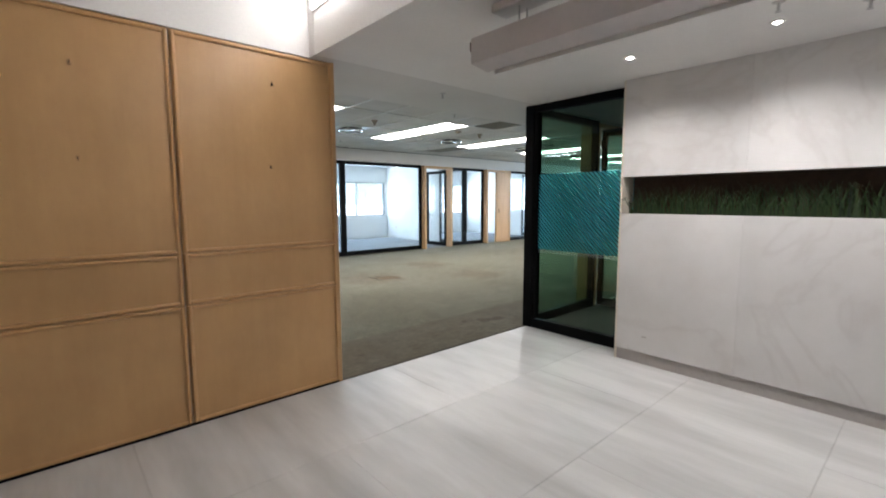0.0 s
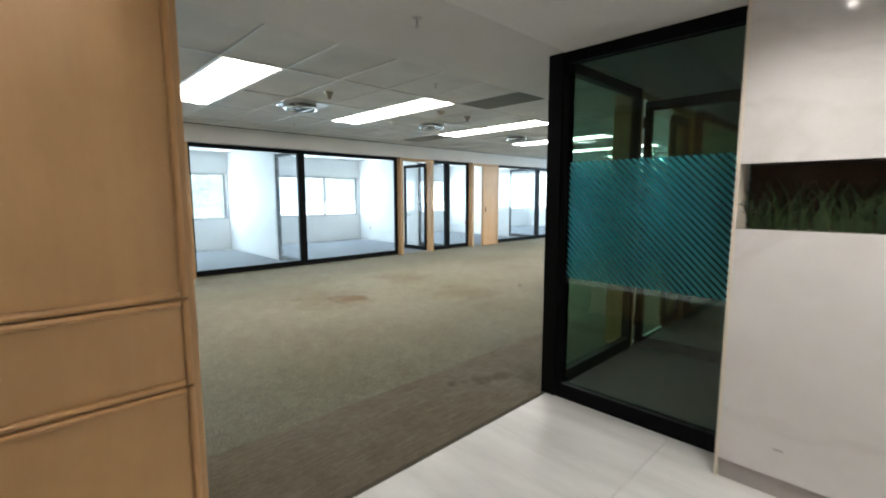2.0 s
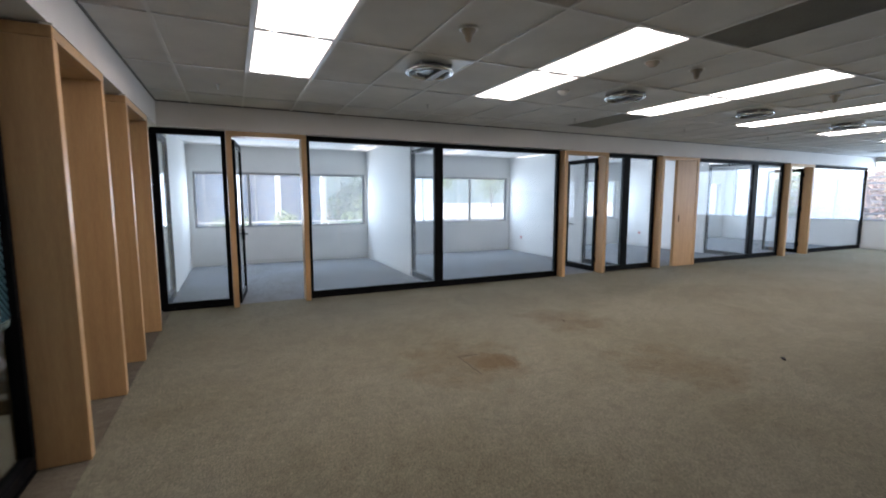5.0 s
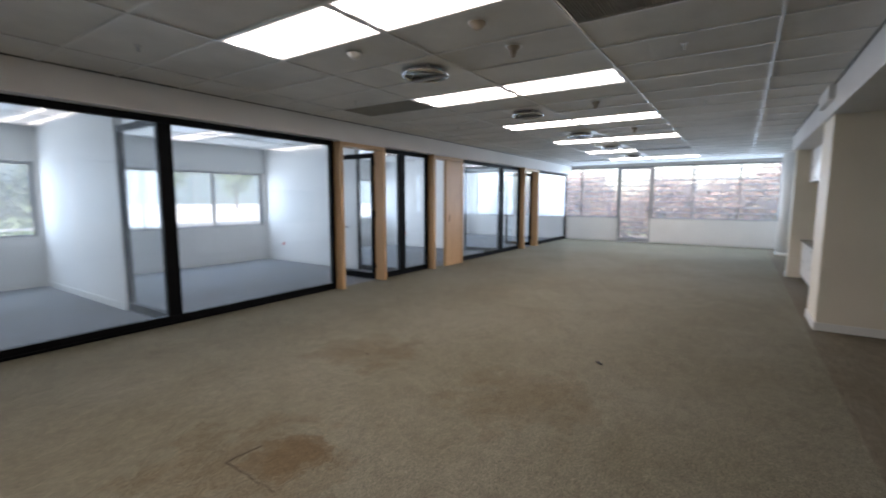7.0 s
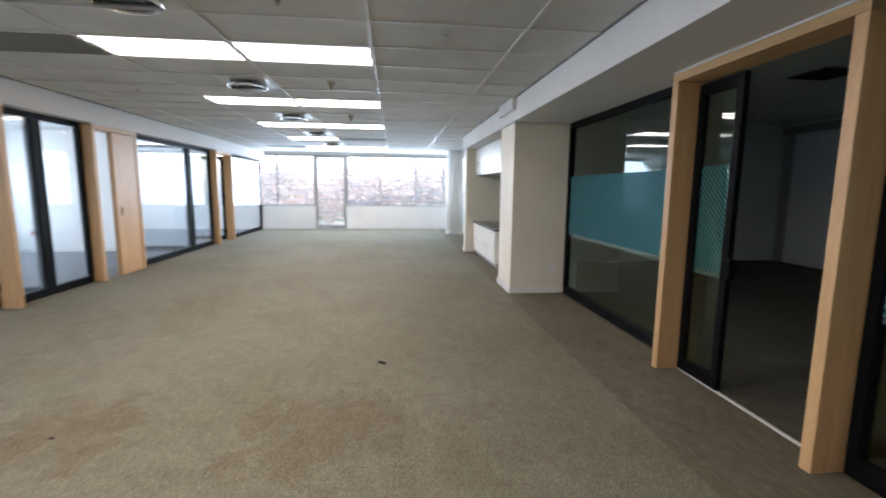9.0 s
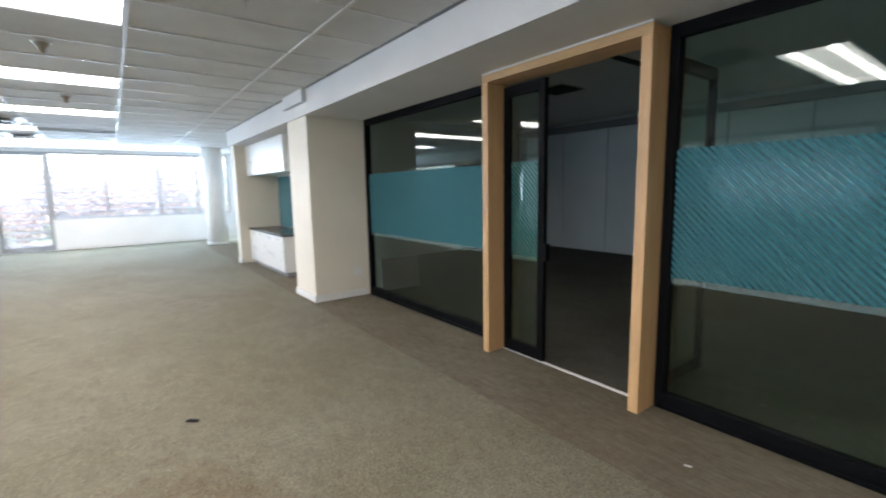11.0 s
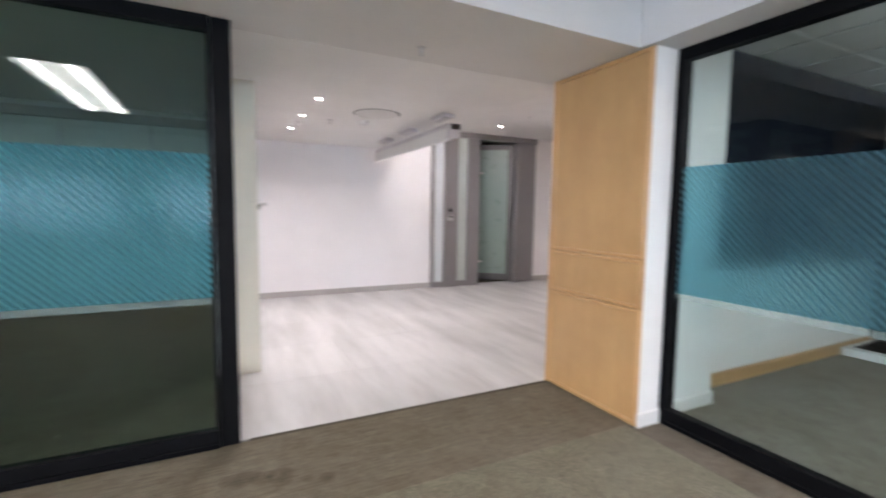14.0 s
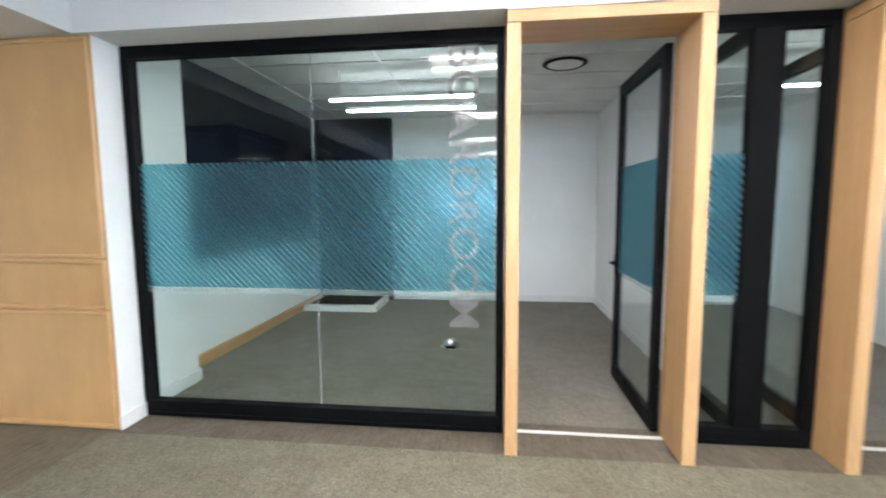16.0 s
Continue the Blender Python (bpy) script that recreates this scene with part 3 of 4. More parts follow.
box(bm, -1.7, 1.2, -3.1, -1.2, LC, LC + 0.1)
solid("wall_vestibule", bm, M_GREYMETAL, "dim grey walls of the lift vestibule", "wall")
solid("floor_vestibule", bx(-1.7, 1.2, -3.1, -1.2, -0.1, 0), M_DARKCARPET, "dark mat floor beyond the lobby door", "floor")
bm = B()
box(bm, 4.2, 4.3, -2.5, 2.1, 0, 2.89)
box(bm, 4.2, 4.3, 2.1, 3.198, S, 2.89)
box(bm, 4.2, 12.5, -2.6, -2.5, 0, 2.89)
box(bm, 12.4, 12.5, -2.5, 3.1, 0, 2.89)
box(bm, 9.735, 12.4, 3.08, 3.198, 0, 2.89)
solid("wall_room_south", bm, M_FOLD, "pale walls of the unlit room", "wall")
t = thing("movable_wall", pose(0, -2.44, 0), "pale grey movable wall of tall panels", "wall", "", "structure")
part("backing", bx(4.32, 12.38, -0.058, -0.045, 0.0, 2.66), M_GREYMETAL, t)
for k in range(7):
    a = max(4.32, 4.05 + k * 1.15)
    part("panel", bx(a + 0.012, 4.05 + (k + 1) * 1.15 - 0.012, -0.044, 0.0, 0.02, 2.65, bev=0.004), M_FOLD, t)
part("track", bx(4.32, 12.38, -0.058, 0.03, 2.661, 2.80), M_GREYMETAL, t, "grey track beam over the panels")
solid("trim_ceiling_slot", bx(7.17, 7.27, 0.5, 2.3, 2.875, 2.889), M_BLACK, "dark linear air slot in the unlit ceiling", "trim")
t = thing("ceiling_vent", pose(8.4, 0.27, 2.89), "dark square air grille in the unlit ceiling", "vent")
part("frame", bx(0, 0.56, 0, 0.56, -0.012, -0.001, bev=0.002), M_GREYMETAL, t)
for k in range(9):
    part("slat", bx(0.03, 0.53, 0.03 + k * 0.058, 0.07 + k * 0.058, -0.02, -0.0125), M_BLACK, t)
solid("wall_back_lobby", bx(4.2, 4.3, -1.2, -1.1, 0, S), M_LOBBY, "plain white corner", "wall")

# skirtings
bm = B()
for a in ((9.72, 9.735, 3.34, 4.07), (9.735, 10.48, 4.055, 4.07), (13.95, 14.2, 4.03, 4.045), (1.655, 1.892, 4.17, 4.185)):
    box(bm, *a, 0, 0.09)
box(bm, 1.08, 1.6, 4.13, 4.145, 0, 0.09)
box(bm, 1.065, 1.08, 3.93, 4.145, 0, 0.09)
for x in (5.82, 10.06, 14.38):
    box(bm, x - 0.063, x - 0.05, 11.47, 14.5, 0, 0.09)
    box(bm, x + 0.05, x + 0.063, 11.47, 14.5, 0, 0.09)
box(bm, 1.86, 19.8, 14.487, 14.5, 0, 0.09)
box(bm, 19.787, 19.8, 2.9, 7.36, 0, 0.07)
box(bm, 19.787, 19.8, 8.48, 10.28, 0, 0.07)
box(bm, -2.12, -2.107, 5.02, 7.9, 0, 0.09)
box(bm, -2.12, 0.55, 7.887, 7.90, 0, 0.09)
solid("baseboard", bm, M_SKIRT, "white painted skirting board", "baseboard")
bm = B()
box(bm, 0.92, 3.96, -1.10, -1.085, 0, 0.09)
box(bm, -3.2, -1.32, -1.10, -1.085, 0, 0.09)
solid("baseboard_lobby", bm, M_SKIRTSTONE, "taupe stone skirting in the lobby", "baseboard")
solid("trim_boardroom", bx(-1.94, 1.06, 3.93, 3.96, 0, 0.10), M_OAKX, "oak skirting strip in meeting room", "trim")
solid("threshold", bx(1.88, 4.12, 3.285, 3.312, -0.05, 0.002), M_SEAM, "thin metal strip between tile and carpet", "trim")
solid("dado_boardroom", bx(-1.94, 1.075, 3.901, 3.925, 0.10, 0.928), M_WALL, "white painted lower wall in meeting room", "wall")

# ---- glazed partitions ----
H = S


def glazed(label, m, u1, mulls=(), film=False, tint=None, stile0=0.055, stile1=0.055, h=H, group="glazed partitions", joints=(), film_m=None, filmed=9):
    """Framed glass wall along local x from 0 to u1; mulls are (u0, u1) black posts."""
    t = thing("glass_partition", m, label, "partition", group)
    tint = tint or M_GLASS
    part("bottom_rail", bx(0, u1, -0.035, 0.035, 0, 0.105, bev=0.003), M_BLACK, t)
    part("top_rail", bx(0, u1, -0.035, 0.035, h - 0.075, h, bev=0.003), M_BLACK, t)
    posts = [(0, stile0)] + list(mulls) + [(u1 - stile1, u1)]
    for a, b in posts:
        part("mullion", bx(a, b, -0.0375, 0.0375, 0.106, h - 0.076, bev=0.003), M_BLACK, t)
    part("bead", bx(stile0, u1 - stile1, -0.048, -0.036, 0.02, 0.034), M_BLACK, t)
    fy = (0.0075, 0.009) if film_m == M_FILM_BACK else (-0.0085, -0.007)
    for n, ((a0, a), (b, b0)) in enumerate(zip(posts, posts[1:])):
        p = part("pane", bx(a - 0.01, b + 0.01, -0.006, 0.006, 0.1, h - 0.07), tint, t)
        p.visible_shadow = False
        if film and n < filmed:
            f = part("film", bx(a + 0.004, b - 0.004, *fy, 0.872, 1.66), film_m or M_FILM, t, "teal diagonal striped privacy film")
            f.visible_shadow = False
            part("film_edge", bx(a + 0.004, b - 0.004, *fy, 0.835, 0.870), M_FILMEDGE, t, "pale frosted film edge")
    for j in joints:
        part("joint", bx(j - 0.003, j + 0.003, -0.0092, 0.0068, 0.106, h - 0.076), M_JOINT, t, "clear silicone glass joint")
    return t


def along_x(x, y):
    return pose(x, y, 0)


def along_y(x, y):
    return pose(x, y, 0, 0, 0, 90)


NY = 10.31
glazed("black framed clear glass wall of corner office", along_x(1.82, NY), 0.85, stile0=0.07)
glazed("black framed clear glass wall across two offices", along_x(3.705, NY), 4.61, mulls=[(2.04, 2.19)])
glazed("black framed clear glass wall with wide post", along_x(9.405, NY), 1.495, mulls=[(0.575, 0.735)])
glazed("black framed clear glass wall with wide post", along_x(12.08, NY), 3.465, mulls=[(2.21, 2.39)])
glazed("black framed clear glass wall meeting the window", along_x(16.665, NY), 3.125)
WX = 1.655
w1 = glazed("black framed meeting room glass with teal film", along_y(WX, 4.175), 2.37, film=True, film_m=M_FILM_WEST, tint=M_SMOKE_WEST, joints=(1.215,), stile1=0.045)
glazed("black framed narrow glass, one pane with teal film", along_y(WX, 7.56), 0.715, mulls=[(0.29, 0.445)], film=True, filmed=1, film_m=M_FILM_WEST, tint=M_SMOKE_WEST, stile0=0.03)
glazed("black framed narrow glass wall", along_y(WX, 9.37), 0.88, tint=M_SMOKE)
SY = 3.33
glazed("black framed dark room glass with teal film", pose(5.585, SY - 0.03, 0, 0, 0, 180), 1.312, film=True, tint=M_SMOKE, stile1=0.02)
glazed("black framed dark room glass with teal film", pose(9.715, SY - 0.085, 0, 0, 0, 180), 2.655, film=True, tint=M_SMOKE)
glazed("black framed glass return with teal film beside marble", along_y(4.215, 2.10), 1.105, film_m=M_FILM_BACK, film=True, tint=M_SMOKE_RETURN, stile1=0.04, stile0=0.02)
t = thing("corner_post", pose(4.17, 3.31, 0), "square black aluminium corner post", "post")
part("post", bx(0.0, 0.10, -0.10, 0.012, 0, H, bev=0.004), M_BLACK, t)
# glass returns at the ends of the dividing walls
for x in (5.82, 10.06, 14.38):
    glazed("black framed glass end of office divider", along_y(x, 10.36), 1.10, stile0=0.04, stile1=0.04, group="divider ends")
glazed("black framed glass end of office wall", along_y(1.83, 10.36), 1.10, stile0=0.04, stile1=0.04, group="divider ends")
glazed("black framed glass end with teal film", pose(0.56, 7.93, 0), 1.05, film=True, stile0=0.04, stile1=0.04, group="divider ends")

# vertical lettering on the meeting room glass
cu = bpy.data.curves.new("lettering", 'FONT')
cu.body = "BOARDROOM"
cu.size, cu.extrude, cu.space_character = 0.25, 0.0008, 1.02
cu.offset = 0.003
tmp = bpy.data.objects.new("lettering", cu)
scene.collection.objects.link(tmp)
bpy.context.view_layer.update()
me = bpy.data.meshes.new_from_object(tmp.evaluated_get(bpy.context.evaluated_depsgraph_get()))
bpy.data.objects.remove(tmp)
xs = [v.co.x for v in me.vertices]
k = 1.65 / (max(xs) - min(xs))
for v in me.vertices:
    v.co.x = (v.co.x - min(xs)) * k
me.materials.clear()
me.materials.append(M_LETTER)
lett = new("lettering", me)
lett.parent = w1
lett["label"] = "grey frosted vertical word BOARDROOM"
lett.matrix_basis = pose(2.05, -0.0105, 2.30) @ Matrix(((0, 1, 0, 0), (0, 0, -1, 0), (-1, 0, 0, 0), (0, 0, 0, 1)))


def portal(label, m, u1, depth0, depth1, h=S, jamb=0.07, head=0.075, strip=True):
    """Oak door portal along local x; depth0 is the front (negative y), depth1 the back."""
    t = thing("door_portal", m, label, "door frame", "oak portals")
    part("jamb", bx(0, jamb, depth0, depth1, 0, h - head, bev=0.004), M_OAK, t)
    part("jamb", bx(u1 - jamb, u1, depth0, depth1, 0, h - head, bev=0.004), M_OAK, t)
    part("header", bx(0, u1, depth0, depth1, h - head + 0.001, h - 0.012, bev=0.004), M_OAKX, t)
    part("gap_strip", bx(0, u1, depth0 - 0.003, depth0 + 0.05, h - 0.0115, h - 0.001), M_SKIRT, t, "thin white strip above the header")
    if strip:
        part("floor_strip", bx(jamb, u1 - jamb, -0.014, 0.014, -0.02, 0.006), M_WHITEP, t, "thin white threshold strip")
    return t


PO = "light oak door portal standing proud of the glass"
portal(PO, along_x(2.675, NY), 1.025, -0.185, 0.04, strip=False)
portal(PO, along_x(8.32, NY), 1.08, -0.185, 0.04, strip=False)
portal(PO, along_x(10.905, NY), 1.17, -0.185, 0.04, strip=False)
portal(PO, along_x(15.55, NY), 1.11, -0.185, 0.04, strip=False)


def portal_west(y0, y1):
    portal(PO, pose(WX, y0, 0, 0, 0, 90), y1 - y0, -0.275, 0.05)


portal_west(6.55, 7.555)
portal_west(8.28, 9.365)
portal("wide light oak door portal with a fixed sidelight", pose(7.055, SY, 0, 0, 0, 180), 1.465, -0.195, 0.05)
t = thing("pocket_door", along_x(11.38, 10.17), "light oak sliding pocket door with slim pull", "door")
part("board", bx(0, 0.62, -0.035, 0.035, 0.005, S - 0.08, bev=0.003), M_OAK, t)
part("pull", bx(0.10, 0.125, -0.042, -0.035, 0.98, 1.12, bev=0.002), M_BLACK, t, "slim dark pull")


def door(label, m, w, film=False, h=2.28, handle_u=None, tint=None, film_m=None):
    """Glazed leaf from its hinge at local x = 0 to x = w."""
    t = thing("glass_door", m, label, "door", "glazed doors")
    st = 0.065
    part("stile", bx(0, st, -0.022, 0.022, 0.01, h, bev=0.003), M_BLACK, t)
    part("stile", bx(w - st, w, -0.022, 0.022, 0.01, h, bev=0.003), M_BLACK, t)
    part("rail", bx(st, w - st, -0.0215, 0.0215, 0.01, 0.11, bev=0.003), M_BLACK, t)
    part("rail", bx(st, w - st, -0.0215, 0.0215, h - 0.085, h, bev=0.003), M_BLACK, t)
    p = part("pane", bx(st - 0.01, w - st + 0.01, -0.005, 0.005, 0.1, h - 0.08), tint or M_GLASS, t)
    p.visible_shadow = False
    if film:
        f = part("film", bx(st + 0.004, w - st - 0.004, 0.0065, 0.008, 0.872, 1.66), film_m or M_FILM, t, "teal diagonal striped privacy film")
        f.visible_shadow = False
        part("film_edge", bx(st + 0.004, w - st - 0.004, 0.0065, 0.008, 0.835, 0.870), M_FILMEDGE, t)
    if handle_u is not None:
        for s in (-1, 1):
            bm = B()
            box(bm, handle_u - 0.018, handle_u + 0.018, min(s * 0.022, s * 0.03), max(s * 0.022, s * 0.03), 0.84, 1.0, 0.002)
            box(bm, handle_u - 0.009, handle_u + 0.009, min(s * 0.028, s * 0.07), max(s * 0.028, s * 0.07), 0.925, 0.943, 0.002)
            d = -1 if handle_u > w / 2 else 1
            box(bm, min(handle_u, handle_u + d * 0.125), max(handle_u, handle_u + d * 0.125), min(s * 0.056, s * 0.072), max(s * 0.056, s * 0.072), 0.925, 0.943, 0.003)
            part("handle", bm, M_BLACK, t, "black lever handle")
    for z in (0.2, 1.15, 2.05):
        bm = B()
        cyl(bm, 0.011, 0.011, z, z + 0.1, -0.012, 0.0, 12)
        part("hinge", bm, M_BLACK, t)
    return t


door("open black framed glass door with teal film", pose(1.60, 7.455, 0, 0, 0, 180), 0.92, True, handle_u=0.875, film_m=M_FILM_WEST)
door("open black framed glass door of side room", pose(1.60, 8.375, 0, 0, 0, 178), 0.92, False, handle_u=0.875)
door("open black framed glass door into dark room", pose(5.69, 3.27, 0, 0, 0, 271), 0.84, True, handle_u=0.795, tint=M_SMOKE)
door("fixed black framed glass sidelight with teal film", pose(6.98, 3.325, 0, 0, 0, 180), 0.45, True, handle_u=None, tint=M_SMOKE)
door("open black framed glass door of corner office", pose(2.76, 10.34, 0, 0, 0, 84), 0.87, handle_u=0.825)
door("open black framed glass office door", pose(9.325, 10.34, 0, 0, 0, 91), 0.88, handle_u=0.835)
door("open black framed glass office door", pose(16.58, 10.34, 0, 0, 0, 91), 0.88, handle_u=0.835)
t = thing("door_lock", pose(6.50, 3.345, 0.86), "black lock strike on the sidelight edge", "lock")
part("strike", bx(-0.022, 0.016, -0.02, 0.03, 0, 0.14, bev=0.003), M_BLACK, t)

# ---- reception timber panelling ----


def panel_module(m, w, label):
    t = thing("timber_panelling", m, label, "wall panel", "timber panels")
    rows = ((0.016, 0.762), (0.768, 1.078), (1.084, S - 0.012))
    part("backing", bx(0, w, 0.0, 0.012, 0.0, S), M_PANEL, t)
    for z0, z1 in rows:
        part("board", bx(0.0275, w - 0.0275, -0.008, -0.0005, z0 + 0.0235, z1 - 0.0235), M_PANEL, t)
        bm = B()
        b = 0.023
        for a in ((0.004, 0.004 + b, z0, z1), (w - 0.004 - b, w - 0.004, z0, z1), (0.004 + b, w - 0.004 - b, z0, z0 + b), (0.004 + b, w - 0.004 - b, z1 - b, z1)):
            box(bm, a[0], a[1], -0.024, -0.001, a[2], a[3], 0.009)
        part("moulding", bm, M_MOULD, t)
    return t


PL = "light oak veneer wall panel with raised mouldings"
for k in range(5):
    panel_module(pose(0.872 - 1.02 * k, 3.299, 0), 1.015, PL)
panel_module(pose(1.886, 3.305, 0, 0, 0, 90), 0.862, "narrow light oak panel on the wall end")
solid("trim_corner", bx(1.876, 1.905, 3.283, 3.303, 0, S, bev=0.004), M_OAK, "oak corner bead of the panelled wall", "trim")
# the shadow under the panelling is drawn as a black strip
solid("trim_panel_shadow", bx(-3.2, 1.88, 3.2835, 3.2985, -0.05, 0.013), M_BLACK, "black strip for the shadow line under the panelling", "trim")
for x, z in ((1.45, 2.16), (1.42, 1.62), (0.42, 2.10), (0.42, 1.62)):
    t = thing("wall_hook", pose(x, 3.29, z), "small rusty steel picture hook", "hook", "picture hooks")
    bm = bx(-0.003, 0.003, -0.012, 0.0, -0.012, 0.012, bev=0.001)
    box(bm, -0.003, 0.003, -0.024, -0.010, -0.013, -0.007)
    part("pin", bm, M_PLANTER, t)

# ---- marble wall with planter slot ----
MX = 3.97
seams = (2.1205, 1.22, 0.32, -0.58, -1.1)
t = thing("marble_wall", pose(MX, 0, 0), "white veined marble clad wall with planter slot", "wall", "", "structure")
for z0, z1 in ((0.10, 1.278), (1.585, S)):
    for a, b in zip(seams, seams[1:]):
        part("slab", bx(0, 0.03, b + 0.0004, a - 0.0004, z0, z1, bev=0.0008), M_MARBLE, t)
part("core", bx(0.031, 0.13, -1.1, 2.118, 0.0, 1.27), M_WALL, t, "white wall core")
part("core", bx(0.031, 0.13, -1.1, 2.118, 1.59, S), M_WALL, t)
part("end_slab", bx(0.002, 0.20, 2.121, 2.137, 0.0, S), M_CREAM, t, "pale painted end of the marble wall")
part("skirting", bx(0.012, 0.03, -1.1, 2.119, 0, 0.098), M_SKIRTSTONE, t, "taupe stone skirting")
part("planter_back", bx(0.205, 0.222, -1.1, 2.118, 1.2, 1.66), M_PLANTER, t, "rust brown planter recess")
part("planter_top", bx(0.031, 0.204, -1.1, 2.1, 1.5855, 1.5895), M_PLANTER, t)
part("planter_base", bx(0.031, 0.204, -1.1, 2.1, 1.2705, 1.277), M_PLANTER, t)
rng = random.Random(5)
bm = B()
for i in range(1100):
    y = rng.uniform(-1.05, 2.09)
    x = rng.uniform(0.04, 0.19)
    h = rng.uniform(0.12, 0.32)
    lean_x, lean_y = rng.uniform(-0.12, 0.02), rng.uniform(-0.09, 0.09)
    if rng.random() < 0.85:
        lean_x *= 0.3
    w = rng.uniform(0.003, 0.006)
    prev = None
    for s in range(4):
        f = s / 3
        c = Vector((x + lean_x * f * f, y + lean_y * f * f, 1.277 + h * f * (1 - 0.25 * f)))
        ww = w * (1 - f * 0.85)
        a, b = bm.verts.new(c + Vector((0, -ww, 0))), bm.verts.new(c + Vector((0.002, ww, 0)))
        if prev:
            bm.faces.new((prev[0], prev[1], b, a))
        prev = (a, b)
for k in range(9):
    prev = None
    top, out, side = rng.uniform(0.03, 0.13), rng.uniform(0.04, 0.13), rng.uniform(-0.03, 0.05)
    for s in range(5):
        f = s / 4
        c = Vector((0.03 - out * f, 2.06 + side * f, 1.33 + top * f * (1.6 - f) + 0.01 * (k % 3)))
        ww = 0.004 * (1 - f * 0.85)
        a, b = bm.verts.new(c + Vector((0, -ww, -ww))), bm.verts.new(c + Vector((0.001, ww, ww)))
        if prev:
            bm.faces.new((prev[0], prev[1], b, a))
        prev = (a, b)
solid("planter_grass", bm, M_GRASS, "dark green artificial grass blades in the wall slot", "plant", "stuff", pose(MX, 0, 0))
t = thing("wall_scuff", pose(MX - 0.001, 1.88, 0.24), "small dark chip in the marble", "mark")
part("chip", bx(-0.0012, 0.001, -0.02, 0.02, -0.006, 0.005, bev=0.0008), M_SKIRTSTONE, t)

# ---- lobby fittings ----
t = thing("hanging_baffle", pose(2.10, 0, 0), "long greyish white suspended metal baffle", "lamp")
bm = B()
vs = [bm.verts.new((x, y, z)) for y in (-0.35, 2.02) for x, z in ((-0.06, 2.25), (0.07, 2.25), (0.07, 2.10), (-0.06, 2.12))]
for f in ((0, 1, 2, 3), (7, 6, 5, 4), (0, 4, 5, 1), (1, 5, 6, 2), (2, 6, 7, 3), (3, 7, 4, 0)):
    bm.faces.new([vs[i] for i in f])
part("body", bm, M_BAFFLE, t)
# whiter than the body so that this side looks lit
part("lip", bx(0.072, 0.082, -0.35, 1.97, 2.08, 2.2), M_WHITEP, t, "fascia whitened as the baffle's lit side")
part("end_cap", bx(-0.045, 0.05, 2.021, 2.05, 2.19, 2.245, bev=0.01), M_PLANTER, t, "brown end cap")
part("end_cap", bx(-0.055, 0.06, -0.40, -0.351, 2.13, 2.245, bev=0.008), M_OAK, t, "timber end block")
for y in (1.72, 0.75, -0.1):
    for cx in (-0.03, 0.03):
        part("cable", cyl(B(), 0.004, 0.004, 2.24, 2.335, cx, y, 8), M_STEEL, t, "thin steel suspension cable")
    part("ceiling_plate", bx(-0.06, 0.06, y - 0.16, y + 0.16, 2.335, S - 0.001, bev=0.008), M_BAFFLE, t)


def downlight(x, y, S, watts=DOWN_W):
    t = thing("downlight", pose(x, y, S), "small round recessed white downlight", "lamp", "lobby downlights")
    bm = lathe(B(), [(0.021, 0.012), (0.021, -0.003), (0.042, -0.004), (0.045, -0.0005)])
    smooth(part("trim_ring", bm, M_WHITEP, t))
    part("lens", cyl(B(), 0.0205, 0.0205, -0.0035, -0.0015), M_DOWNLIGHT, t, "glowing lens")
    spot("downlight_lamp", x, y, S - 0.02, watts, (1.0, 0.95, 0.96), 145)


for x, y in ((3.41, 1.82), (3.42, 0.98), (3.43, 0.12)):
    downlight(x, y, S)
# the second of these is out of sight, added to brighten the recess
for x, y in ((0.05, -0.25), (-1.6, 0.5)):
    downlight(x, y, LC, DOWN_W * 0.4)


def ceiling_ring(x, y, z, r, rim=None):
    t = thing("air_diffuser", pose(x, y, z), "round white ceiling air diffuser with dark ring" if rim else "round white ceiling air diffuser ring", "vent")
    smooth(part("ring", lathe(B(), [(r - 0.02, -0.001), (r - 0.015, -0.012), (r, -0.014), (r + 0.012, -0.002)], 40), rim or M_WHITEP, t))
    part("slot", cyl(B(), r + 0.026, r + 0.026, -0.0015, -0.0005, 0, 0, 40), M_BLACK, t, "dark air slot")
    part("disc", cyl(B(), r - 0.021, r - 0.021, -0.01, -0.002, 0, 0, 40), M_SOFFIT, t)


ceiling_ring(2.74, 1.46, S, 0.22)


def sprinkler(x, y, z):
    t = thing("sprinkler", pose(x, y, z), "small steel ceiling sprinkler head", "sprinkler", "sprinklers")
    smooth(part("rose", lathe(B(), [(0.001, -0.006), (0.024, -0.006), (0.030, -0.001)]), M_STEEL, t))
    bm = cyl(B(), 0.007, 0.009, -0.045, -0.006, 0, 0, 10)
    cyl(bm, 0.014, 0.014, -0.05, -0.046, 0, 0, 12)
    part("head", bm, M_STEEL, t)


for x, y in ((3.10, 3.45), (3.41, 0.60), (3.11, 0.91)):
    sprinkler(x, y, S)
sprinkler(0.11, 0.59, LC)
for x in (2.64, 5.03, 7.44, 9.87, 12.3):
    sprinkler(x, 8.9, C)
for x in (4.95, 7.36, 9.8):
    sprinkler(x, 5.28, C)

